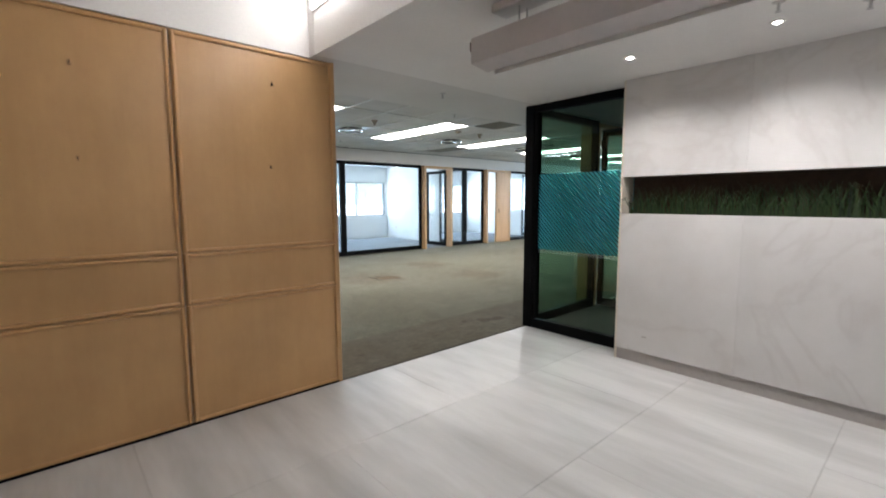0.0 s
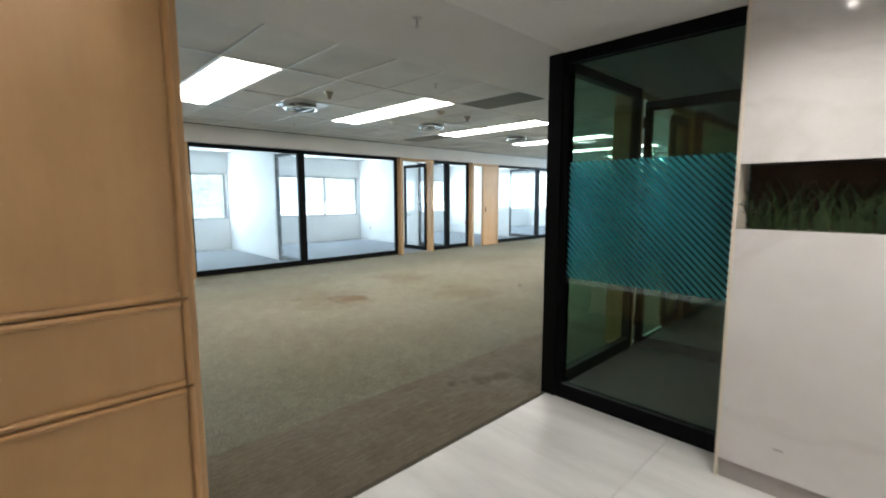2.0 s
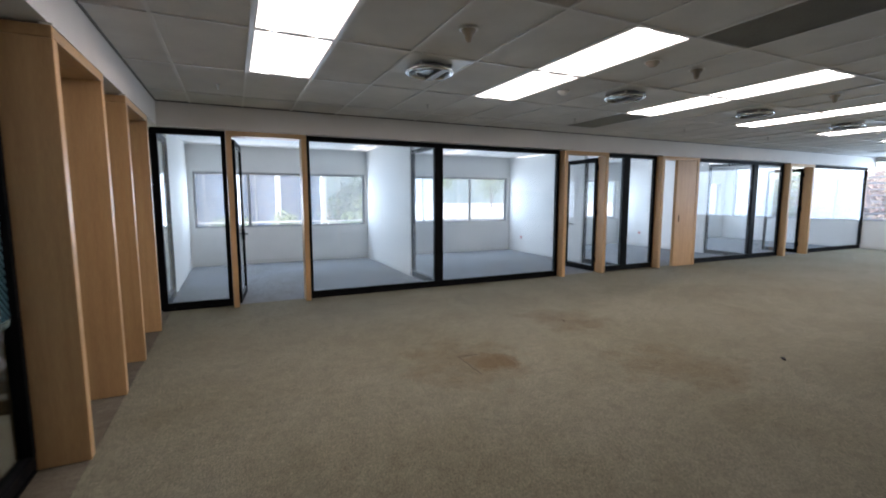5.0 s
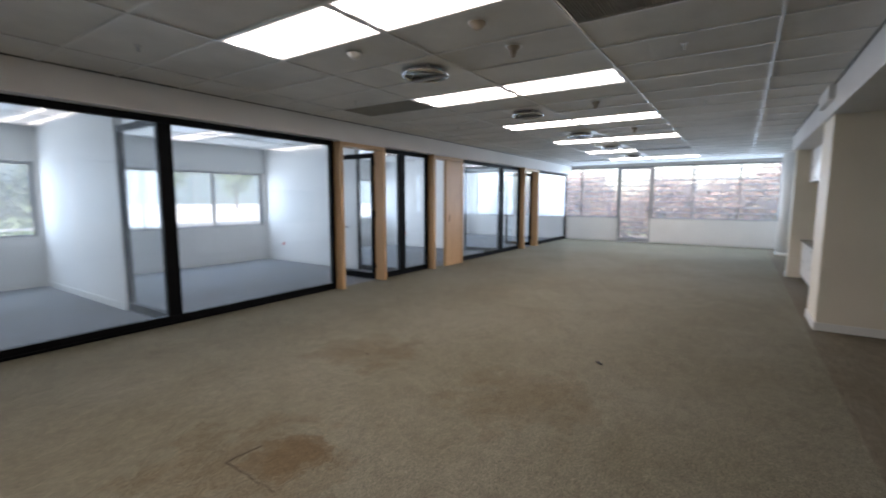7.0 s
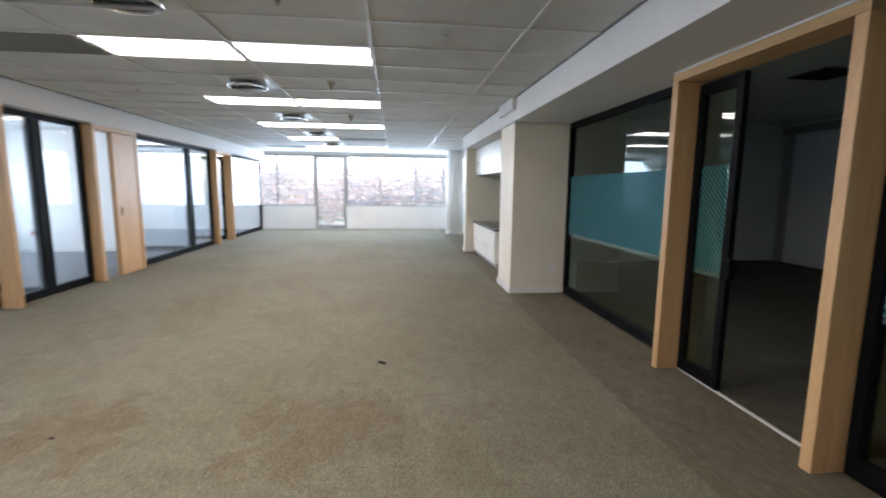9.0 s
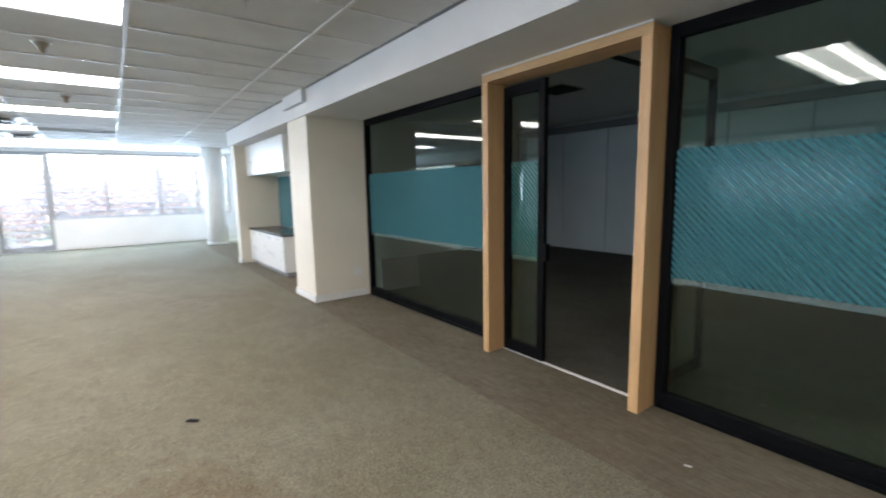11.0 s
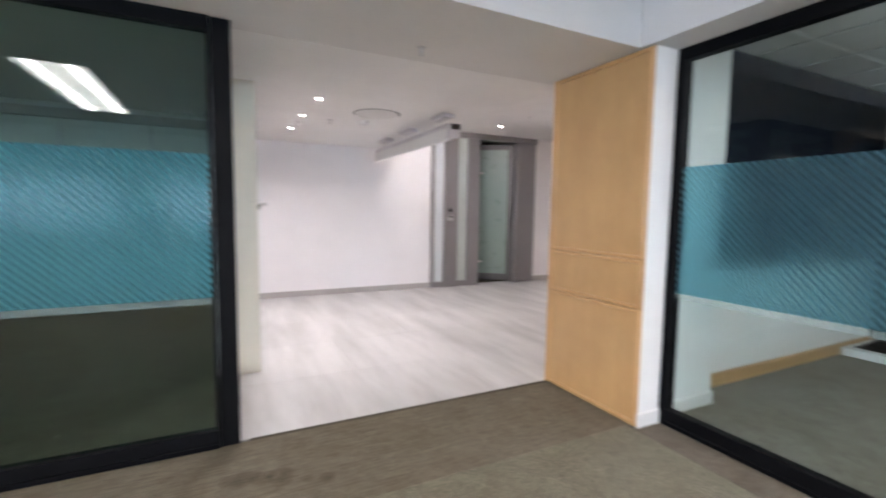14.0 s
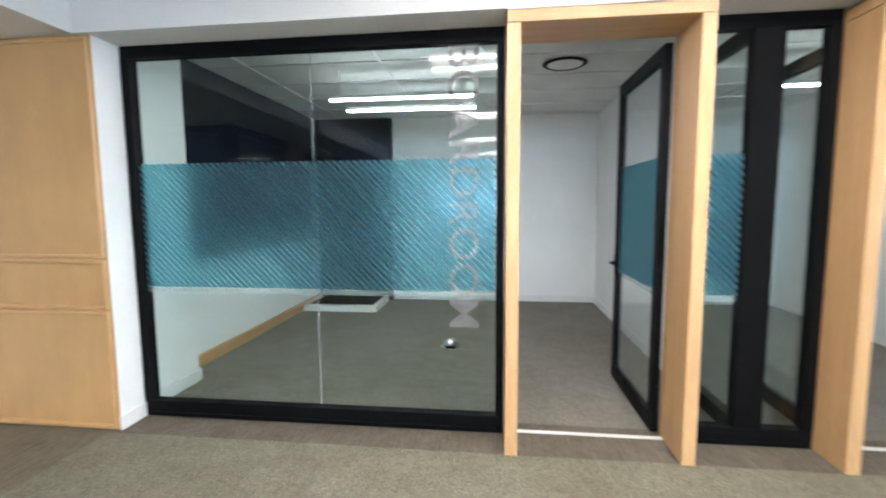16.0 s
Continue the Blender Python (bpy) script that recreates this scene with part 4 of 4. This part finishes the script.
# security door in the lobby's end wall
t = thing("security_portal", pose(0, -1.06, 0), "grey metal security portal with frosted glass sidelights", "door")
for a, b in ((0.42, 0.69), (-0.03, 0.21), (-1.02, -0.85)):
    part("post", bx(a, b, -0.11, 0.06, 0, LC - 0.1, bev=0.006), M_GREYMETAL, t)
part("end_post", bx(-1.32, -1.021, -0.11, 0.02, 0, LC - 0.1, bev=0.006), M_GREYMETAL, t)
part("header", bx(-1.32, 0.92, -0.11, 0.06, LC - 0.099, LC - 0.002), M_GREYMETAL, t)
part("side_frame", bx(0.87, 0.92, -0.05, 0.03, 0, LC - 0.1), M_GREYMETAL, t)
part("light_strip", bx(0.691, 0.869, -0.05, 0.0, 0.1, LC - 0.1), M_STRIP, t, "pale frosted glass strip")
part("kick_rail", bx(0.691, 0.869, -0.05, 0.02, 0.0, 0.099), M_GREYMETAL, t)
part("frosted_pane", bx(0.211, 0.419, -0.03, 0.0, 0.1, LC - 0.1), M_FROST_LIGHT, t, "frosted glass sidelight")
part("kick_rail", bx(0.21, 0.42, -0.05, 0.02, 0.0, 0.1), M_GREYMETAL, t)
for z in (0.42, 2.05):
    part("bracket", bx(-0.10, -0.031, 0.0, 0.06, z, z + 0.045, bev=0.004), M_CHROME, t, "bright steel hinge bracket")
reader = part("card_reader", bx(0.53, 0.63, 0.061, 0.085, 1.20, 1.30, bev=0.006), M_STEEL, t, "small steel access panel")
part("key_slot", bx(0.55, 0.61, 0.0855, 0.089, 1.255, 1.29, bev=0.0015), M_BLACK, reader, "black key slot")
part("button", bx(0.55, 0.61, 0.061, 0.08, 1.355, 1.415, bev=0.006), M_BLACK, t, "black push button")
t = thing("security_door", pose(-0.845, -1.14, 0, 0, 0, -38), "open grey metal door with frosted glass", "door")
w = 0.82
for a, b in ((0, 0.09), (w - 0.09, w)):
    part("stile", bx(a, b, -0.025, 0.025, 0.02, LC - 0.12, bev=0.004), M_DARKMETAL, t)
part("rail", bx(0.09, w - 0.09, -0.025, 0.025, 0.02, 0.15), M_DARKMETAL, t)
part("rail", bx(0.09, w - 0.09, -0.025, 0.025, LC - 0.22, LC - 0.12), M_DARKMETAL, t)
part("pane", bx(0.09, w - 0.09, -0.01, 0.01, 0.15, LC - 0.22), M_FROST, t, "frosted glass pane")
bm = cyl(B(), 0.014, 0.014, 0.4, 2.0, w - 0.05, 0.06, 12)
for z in (0.45, 1.95):
    box(bm, w - 0.06, w - 0.04, 0.02, 0.06, z, z + 0.02)
part("pull_handle", bm, M_STEEL, t, "long steel pull bar")
# small patch of reflected light on the tiles, laid as a white sheet
t = thing("floor_glint", pose(1.9, 1.0, 0), "small white sheet for a patch of reflected light on the tiles", "paper")
part("sheet", bx(-0.05, 0.05, -0.03, 0.03, 0.0005, 0.003), M_WHITEP, t)

# unseen light strip added along the ceiling step to brighten the recess
t = thing("added_cove_light", pose(1.718, 1.2, LC - 0.12), "added light strip along the ceiling step, its fitting unseen", "lamp")
part("channel", bx(-0.012, -0.001, -2.0, 2.0, 0, 0.07), M_WHITEP, t)
part("strip", bx(-0.026, -0.0125, -1.98, 1.98, 0.01, 0.06), M_COVE, t, "glowing strip")

# ---- main ceiling fittings ----


def panel_light(i, j):
    x, y = GX0 + i * DX, GY0 + (j + 1) * DY
    t = thing("ceiling_light", pose(x, y, C), "lit rectangular prismatic ceiling panel light", "lamp", "ceiling panel lights")
    bm = B()
    for a in ((0.012, DX - 0.012, 0.012, 0.03), (0.012, DX - 0.012, DY - 0.03, DY - 0.012), (0.012, 0.03, 0.03, DY - 0.03), (DX - 0.03, DX - 0.012, 0.03, DY - 0.03)):
        box(bm, *a, 0.0, 0.02)
    part("frame", bm, M_GRID, t)
    part("diffuser", bx(0.03, DX - 0.03, 0.03, DY - 0.03, 0.004, 0.014), M_PANELLIGHT, t, "glowing diffuser")


for i, j in LIGHTS:
    panel_light(i, j)


def ceiling_vent(i, j):
    x, y = GX0 + i * DX, GY0 + (j + 1) * DY
    t = thing("ceiling_vent", pose(x, y, C), "dark grey eggcrate return air grille", "vent", "return air grilles")
    part("backing", bx(0.012, DX - 0.012, 0.012, DY - 0.012, 0.02, 0.03), M_VENT, t)
    bm = B()
    for k in range(60):
        yy = 0.03 + k * (DY - 0.06) / 59
        box(bm, 0.012, DX - 0.012, yy - 0.003, yy + 0.003, 0.002, 0.02)
    part("slats", bm, M_VENT, t)


for i, j in VENTS:
    ceiling_vent(i, j)


def swirl_diffuser(x, y):
    t = thing("air_diffuser", pose(x, y, C), "round chrome dish air diffuser on a white plate", "vent", "round diffusers")
    part("plate", bx(-0.29, 0.29, -0.29, 0.29, -0.004, 0.006, bev=0.0015), M_WHITEP, t)
    smooth(part("collar", lathe(B(), [(0.155, -0.004), (0.15, -0.02), (0.125, -0.03), (0.12, -0.062)], 36), M_GREYMETAL, t, "dark grey air collar"))
    smooth(part("dish", lathe(B(), [(0.001, -0.052), (0.10, -0.053), (0.165, -0.056), (0.188, -0.060), (0.001, -0.048)], 40), M_DISH, t, "dull grey reflective dish"))
    smooth(part("ring", lathe(B(), [(0.188, -0.058), (0.195, -0.070), (0.212, -0.069), (0.222, -0.058), (0.222, -0.046), (0.21, -0.043), (0.195, -0.050), (0.188, -0.058)], 44), M_CHROME, t, "bright chrome rim"))
    part("band", bx(0.04, 0.105, -0.20, 0.20, -0.074, -0.058, bev=0.004), M_GREYMETAL, t, "dark grey metal band")
    for k in range(4):
        bm = bx(0.135, 0.212, -0.012, 0.012, -0.052, -0.005, bev=0.002)
        bmesh.ops.transform(bm, matrix=pose(0, 0, 0, 0, 0, 45 + 90 * k), verts=bm.verts)
        part("bracket", bm, M_STEEL, t)


for k in range(6):
    swirl_diffuser(4.40 + 2.42 * k, 7.38)


def smoke_detector(x, y, mat, cone=False, z=C):
    t = thing("smoke_detector", pose(x, y, z), "cream plastic ceiling smoke detector" if not cone else "yellowed conical ceiling sensor", "detector", "detectors")
    if cone:
        prof = [(0.055, 0.0), (0.05, -0.015), (0.03, -0.04), (0.022, -0.075), (0.014, -0.085), (0.001, -0.086)]
    else:
        prof = [(0.06, 0.0), (0.06, -0.014), (0.045, -0.03), (0.03, -0.045), (0.001, -0.047)]
    smooth(part("body", lathe(B(), prof), mat, t))
    smooth(part("base", lathe(B(), [(0.001, -0.004), (0.068, -0.004), (0.07, -0.0005)]), M_WHITEP, t))


smoke_detector(2.76, 1.0, M_WHITEP, z=S)
for x, y in ((6.12, 7.60), (6.11, 6.42), (13.3, 7.6)):
    smoke_detector(x, y, M_BROWNP if y < 7 else M_WHITEP)
for x, y in ((4.3, 6.45), (6.69, 6.42), (9.1, 6.42), (11.52, 6.42)):
    smoke_detector(x, y, M_BROWNP, True)

# ---- office fittings ----
for i, j in OFFICE_LIGHTS:
    x, y = 2.1 + i * DX, 10.6 + j * DY
    t = thing("ceiling_light", pose(x, y, 2.62), "unlit white rectangular office ceiling light", "lamp", "office lights")
    part("frame", bx(0.012, DX - 0.012, 0.012, DY - 0.012, 0.006, 0.02), M_GRID, t)
    part("diffuser", bx(0.03, DX - 0.03, 0.03, DY - 0.03, 0.001, 0.005), M_OFFICELIGHT, t, "white prismatic diffuser")


def socket(x, y, z, rz, mat):
    t = thing("wall_socket", pose(x, y, z, 0, 0, rz), "small wall socket plate", "socket", "sockets")
    part("plate", bx(-0.055, 0.055, -0.012, 0, -0.055, 0.055, bev=0.003), M_WHITEP, t)
    part("insert", bx(-0.035, 0.035, -0.016, -0.012, -0.035, 0.035, bev=0.002), mat, t, "coloured socket insert")


socket(9.995, 13.85, 0.41, -90, M_RED)
socket(14.315, 13.6, 0.41, -90, M_RED)
socket(9.735, 3.45, 0.35, -90, M_WHITEP)

# meeting room fittings
for x in (0.24, -0.24):
    t = thing("led_bar", pose(x, 4.98, 2.36), "slim white suspended led bar light", "lamp", "led bars")
    part("bar", bx(-0.02, 0.02, 0, 1.32, 0.001, 0.035, bev=0.004), M_WHITEP, t)
    part("diffuser", bx(-0.018, 0.018, 0.01, 1.31, -0.012, 0.0), M_LED, t, "glowing diffuser")
    for y in (0.1, 1.22):
        part("cable", cyl(B(), 0.003, 0.003, 0.035, 0.259, 0, y, 8), M_STEEL, t)
t = thing("led_bar", pose(0.2, 8.6, 2.36), "slim white suspended led bar light", "lamp", "led bars")
part("bar", bx(-0.02, 0.02, 0, 1.32, 0.001, 0.035, bev=0.004), M_WHITEP, t)
part("diffuser", bx(-0.018, 0.018, 0.01, 1.31, -0.012, 0.0), M_LED, t, "glowing diffuser")
for y in (0.1, 1.22):
    part("cable", cyl(B(), 0.003, 0.003, 0.035, 0.259, 0, y, 8), M_STEEL, t)
t = thing("floor_plinth", pose(-1.63, 4.47, 0), "low white plinth with dark recessed top", "plinth")
part("body", bx(-0.34, 0.37, -0.50, 0.49, 0, 0.075, bev=0.004), M_WHITEP, t)
part("inset", bx(-0.28, 0.27, -0.44, 0.42, 0.0755, 0.079), M_BLACK, t, "dark recessed top")
t = thing("floor_box", pose(0.04, 6.07, 0), "domed steel floor power outlet", "outlet")
smooth(part("dome", lathe(B(), [(0.001, 0.075), (0.04, 0.07), (0.075, 0.045), (0.09, 0.012), (0.1, 0.0)]), M_STEEL, t))
part("mouth", bx(-0.01, 0.095, -0.05, 0.05, 0.004, 0.03), M_BLACK, t)
ceiling_ring(0.15, 7.1, 2.62, 0.17, M_BLACK)

# ---- kitchenette ----


def cupboard(m, w, h, d, label, handle_top):
    t = thing("cabinet", m, label, "cabinet", "kitchenette units")
    part("body", bx(0, w, 0.02, d, 0, h), M_LAMINATE, t)
    n = 2
    for k in range(n):
        a = k * w / n
        dd = part("door", bx(a + 0.002, a + w / n - 0.002, 0.0, 0.018, 0.003, h - 0.003, bev=0.002), M_LAMINATE, t)
        z = h - 0.06 if handle_top else 0.04
        part("handle", bx(a + w / n / 2 - 0.09, a + w / n / 2 + 0.09, -0.022, -0.001, z, z + 0.012, bev=0.002), M_STEEL, dd, "slim steel bar handle")
    return t


for k in range(2):
    cupboard(pose(11.72 + (k + 1) * 1.11, 3.84, 0.08, 0, 0, 180), 1.11, 0.61, 0.62, "white laminate kitchenette base cabinet", True)
solid("trim_kitchen_plinth", bx(11.74, 13.94, 3.22, 3.79, 0, 0.08), M_GREYMETAL, "recessed grey cabinet plinth", "trim")
t = thing("worktop", pose(11.70, 3.2, 0.69), "dark grey stone kitchenette worktop", "worktop")
part("slab", bx(0, 2.245, 0.005, 0.66, 0.001, 0.036, bev=0.003), M_GRANITE, t)
t = thing("splashback", pose(11.70, 3.202, 0.73), "teal glass splashback above the worktop", "splashback")
part("sheet", bx(0, 2.245, 0, 0.012, 0, 1.03), M_TEALGLASS, t)
for k in range(2):
    cupboard(pose(11.5 + (k + 1) * 1.215, 3.82, 1.78, 0, 0, 180), 1.215, 0.585, 0.61, "white laminate wall cupboard over the worktop", False)

solid("trim_bulkhead", bx(9.6, 10.35, 4.0855, 4.14, 2.52, C - 0.002), M_SOFFIT, "white boxed casing on the bulkhead face", "trim")
# round column
t = thing("round_column", pose(18.2, 3.72, 0), "round white painted structural column", "column")
smooth(part("shaft", cyl(B(), 0.27, 0.27, 0, C + 0.02, 0, 0, 48), M_WALL, t))
smooth(part("base_ring", cyl(B(), 0.285, 0.285, 0, 0.07, 0, 0, 48), M_SKIRT, t))

# debris on the carpet
for x, y, r, k in ((7.29, 5.80, 40, 1.0), (6.31, 7.69, 75, 0.45)):
    t = thing("debris", pose(x, y, 0, 0, 0, r), "small dark scrap on the carpet", "debris", "floor scraps")
    bm = bx(-0.035 * k, 0.03 * k, -0.012 * k, 0.010 * k, 0.001, 0.012 * k + 0.002, bev=0.003 * k)
    box(bm, -0.005 * k, 0.045 * k, 0.0, 0.014 * k, 0.001, 0.006 * k + 0.001)
    part("scrap", bm, M_BLACK, t)

t = thing("debris", pose(5.14, 3.82, 0, 0, 0, 20), "small white scrap on the brown carpet", "debris", "floor scraps")
part("scrap", bx(-0.018, 0.018, -0.007, 0.007, 0.001, 0.006, bev=0.002), M_WHITEP, t)
t = thing("carpet_seam", pose(0, 0, 0), "dark frayed open seam of a stained carpet tile", "seam")
rng = random.Random(3)
for ax0, ay0, ax1, ay1 in ((4.575, 6.69, 4.585, 7.14), (4.585, 7.14, 4.80, 7.125)):
    bm = B()
    for k in range(8):
        fx = ax0 + (ax1 - ax0) * (k + 0.5) / 8 + rng.uniform(-0.006, 0.006)
        fy = ay0 + (ay1 - ay0) * (k + 0.5) / 8 + rng.uniform(-0.006, 0.006)
        lx, ly = abs(ax1 - ax0) / 20 + 0.003, abs(ay1 - ay0) / 20 + 0.003
        box(bm, fx - lx, fx + lx, fy - ly, fy + ly, -0.002, rng.uniform(0.001, 0.004))
    part("frayed_edge", bm, M_SEAM, t)

# ---- windows ----


def window(name, m, u1, z0, z1, mulls, label, pane_m=None):
    t = thing(name, m, label, "window", "", "structure")
    f = 0.05
    bm = B()
    box(bm, 0, u1, -0.03, 0.03, z0, z0 + f)
    box(bm, 0, u1, -0.03, 0.03, z1 - f, z1)
    box(bm, 0, f, -0.03, 0.03, z0 + f, z1 - f)
    box(bm, u1 - f, u1, -0.03, 0.03, z0 + f, z1 - f)
    part("window_frame", bm, M_ALU, t)
    at = [f] + list(mulls) + [u1 - f]
    for q in mulls:
        part("mullion", bx(q - 0.025, q + 0.025, -0.03, 0.03, z0 + f, z1 - f), M_ALU, t)
    for a, b in zip(at, at[1:]):
        p = part("pane", bx(a, b, -0.004, 0.004, z0 + f, z1 - f), pane_m or M_GLARE, t)
        p.visible_shadow = False
    part("window_sill", bx(0, u1, 0.035, 0.14, z0 - 0.002, z0 + 0.02, bev=0.004), M_SKIRT, t)
    return t


for n, (a, b, mm) in enumerate(((1.95, 5.74, (1.33, 2.68)), (5.90, 9.98, (1.20, 2.62)), (10.14, 14.3, (1.33, 2.75)), (14.55, 19.6, (1.68, 3.36)))):
    window("window_%d" % (n + 1), pose(b, 14.66, 0, 0, 0, 180), b - a, N_SILL, N_TOP, mm, "wide aluminium office window with white sill")
window("window_5", pose(19.95, 3.0, 0, 0, 0, 90), 4.38, E_SILL, E_TOP, (0.9, 1.9, 3.18), "wide aluminium window onto louvres and foliage", M_GLARE_EAST)
window("window_6", pose(19.95, 8.46, 0, 0, 0, 90), 5.74, E_SILL, E_TOP, (1.3, 2.6, 4.0), "wide aluminium window onto louvres and foliage", M_GLARE_EAST)
t = thing("door_1", pose(19.93, 7.38, 0, 0, 0, 90), "grey aluminium glazed terrace door", "door", "", "structure")
bm = B()
for a in ((0, 0.08, 0, E_TOP), (1.0, 1.08, 0, E_TOP), (0.08, 1.0, E_TOP - 0.1, E_TOP), (0.08, 1.0, 0, 0.12)):
    box(bm, a[0], a[1], -0.04, 0.04, a[2], a[3])
part("door_frame", bm, M_ALU, t)
p = part("pane", bx(0.08, 1.0, -0.005, 0.005, 0.12, E_TOP - 0.1), M_GLARE_EAST, t)
p.visible_shadow = False
part("door_handle", bx(0.10, 0.13, 0.04, 0.09, 0.95, 1.1, bev=0.005), M_STEEL, t)

# ---- outside ----
solid("ground", bx(-400, 400, -400, 400, -3.6, -3.4), M_LAWN, "lawn and open ground reaching the horizon", "ground")
solid("terrace", bx(20.05, 23.5, 0, 16, -0.2, -0.05), M_PAVE, "pale paved terrace outside the end door", "pavement")
solid("pavement", bx(-20, 40, 15.0, 24, -3.4, -3.36), M_PAVE, "pale paved yard outside the offices", "pavement")

t = thing("louvre_screen", pose(21.0, 0, 0), "white horizontal sun louvre screen on posts", "louvre")
slat_me = mesh_of("slat", bx(-0.035, 0.035, 2.6, 14.2, -0.018, 0.018, bev=0.004), M_LOUVRE)
for k in range(15):
    ob = new("slat", slat_me)
    ob.parent = t
    ob.matrix_basis = pose(0, 0, 0.25 + k * 0.19, 0, 18, 0)
for y in (2.8, 4.9, 6.2, 9.0, 11.5, 14.0):
    part("post", bx(0.05, 0.1, y - 0.025, y + 0.025, -0.05, 3.2), M_LOUVRE, t)


def crown(bm, rng, cx, cy, cz, rx, ry, rz, count, size):
    for _ in range(count):
        while True:
            p = Vector((rng.uniform(-1, 1), rng.uniform(-1, 1), rng.uniform(-1, 1)))
            if p.length < 1:
                break
        k = 0.75 + 0.5 * noise.noise(p * 2.3 + Vector((cx, cy, cz)))
        c = Vector((cx + p.x * rx * k, cy + p.y * ry * k, cz + p.z * rz * k))
        q = Euler((rng.uniform(0, 6), rng.uniform(0, 6), rng.uniform(0, 6))).to_matrix()
        s = size * rng.uniform(0.6, 1.4)
        pts = [q @ Vector(v) * s for v in ((-0.5, 0, 0), (0, -0.28, 0.05), (0.55, 0, 0), (0, 0.28, 0.05))]
        bm.faces.new([bm.verts.new(c + v) for v in pts])


def tree(x, y, z0, height, r, mat, label, seed, count=900, size=0.35):
    rng = random.Random(seed)
    t = thing("tree", pose(x, y, z0), label, "tree", "trees outside")
    bm = B()
    cyl(bm, 0.14, 0.06, 0, height * 0.75, 0, 0, 10)
    part("trunk", bm, M_BARK, t)
    for k in range(4):
        a = rng.uniform(0, 6.28)
        bm = cyl(B(), 0.06, 0.02, 0, r * 0.9, 0, 0, 8)
        bmesh.ops.transform(bm, matrix=pose(0, 0, height * (0.4 + 0.08 * k), 45, 0, math.degrees(a)), verts=bm.verts)
        part("limb", bm, M_BARK, t)
    bm = B()
    for k in range(5):
        crown(bm, rng, rng.uniform(-r, r) * 0.5, rng.uniform(-r, r) * 0.5, height * 0.72 + rng.uniform(-r, r) * 0.45, r * 0.75, r * 0.75, r * 0.6, count // 5, size)
    part("crown", bm, mat, t)


for k in range(8):
    tree(23.4 + 0.5 * (k % 3), 1.6 + 1.75 * k, -3.4, 6.4 + 0.4 * (k % 2), 1.75, M_LEAFG if k in (0, 7) else M_LEAFR, "leafy tree behind louvres, green" if k in (0, 7) else "tree with red and olive leaves behind louvres", 20 + k, 5200, 0.12)
tree(7.8, 22.6, -3.4, 6.1, 1.75, M_LEAFG, "round green tree in the yard", 6, 7000, 0.15)
for k, (x, y) in enumerate(((2.6, 20.7), (4.3, 20.9), (6.9, 20.4))):
    tree(x, y, -3.4, 5.0, 0.95, M_LEAFG, "tall green shrub before the office building", 40 + k, 3200, 0.12)
for k, (x, y) in enumerate(((17.0, 45.0), (23.5, 49.0), (31.0, 50.0), (39.0, 47.0))):
    tree(x, y, 0.35, 4.6, 2.3, M_LEAFG, "green tree beyond the pale road", 7 + k, 3600, 0.24)
solid("road_bank", bx(9.6, 90, 26, 95, -3.4, 0.35), M_PAVE, "pale raised road beyond the yard", "road")

t = thing("office_building", pose(-8, 22, -3.4), "white office building with blue glazed bays", "building")
part("wall", bx(0, 14.2, 0.4, 8, 0, 9.5), M_BLUEGLASS, t, "blue reflective glazing")
for z in (0, 3.2, 6.4, 9.3):
    part("spandrel", bx(-0.1, 14.3, 0.25, 0.41, z, z + 0.55), M_FACADE, t)
for k in range(9):
    part("pier", bx(k * 1.75, k * 1.75 + 0.18, 0.15, 0.42, 0, 9.8), M_FACADE, t)
for k in range(8):
    for s in range(3):
        part("window", bx(k * 1.75 + 1.0, k * 1.75 + 1.05, 0.34, 0.42, s * 3.2 + 0.55, s * 3.2 + 3.2), M_ALU, t)
part("roof", bx(-0.3, 14.5, 0.1, 8.2, 9.8, 10.0), M_FACADE, t)
t = thing("railing", pose(-4, 19, -3.4), "white tubular railing in the yard", "railing")
for z in (3.55, 4.1):
    part("rail", bx(0, 12, -0.025, 0.025, z, z + 0.05), M_LOUVRE, t)
for k in range(7):
    part("post", bx(k * 2, k * 2 + 0.05, -0.025, 0.025, 0, 4.1), M_LOUVRE, t)
solid("backdrop", bx(-150, 200, 140, 145, -4, 9), M_HILL, "distant wooded ridge with haze in its colour", "backdrop")

# ---- lobby tiles ----
t = thing("floor_lobby", pose(0, 0, 0), "large pale stone lobby floor tiles", "floor", "", "structure")
part("bed", bx(-3.2, 4.2, -1.2, 3.284, -0.1, -0.004), M_GROUT, t, "grey grout bed")
rows = (3.283, 2.42, 1.495, 0.59, -0.31, -1.2)
for r, (y1, y0) in enumerate(zip(rows, rows[1:])):
    x = 2.35 - 5 * 1.8 + (0.0 if r % 2 == 0 else 0.87)
    while x < 4.2:
        a, b = max(x + 0.0015, -3.2), min(x + 1.8 - 0.0015, 4.2)
        if b - a > 0.02:
            part("tile", bx(a, b, y0 + 0.0015, y1 - 0.0015, -0.02, 0.0), M_TILE, t)
        x += 1.8
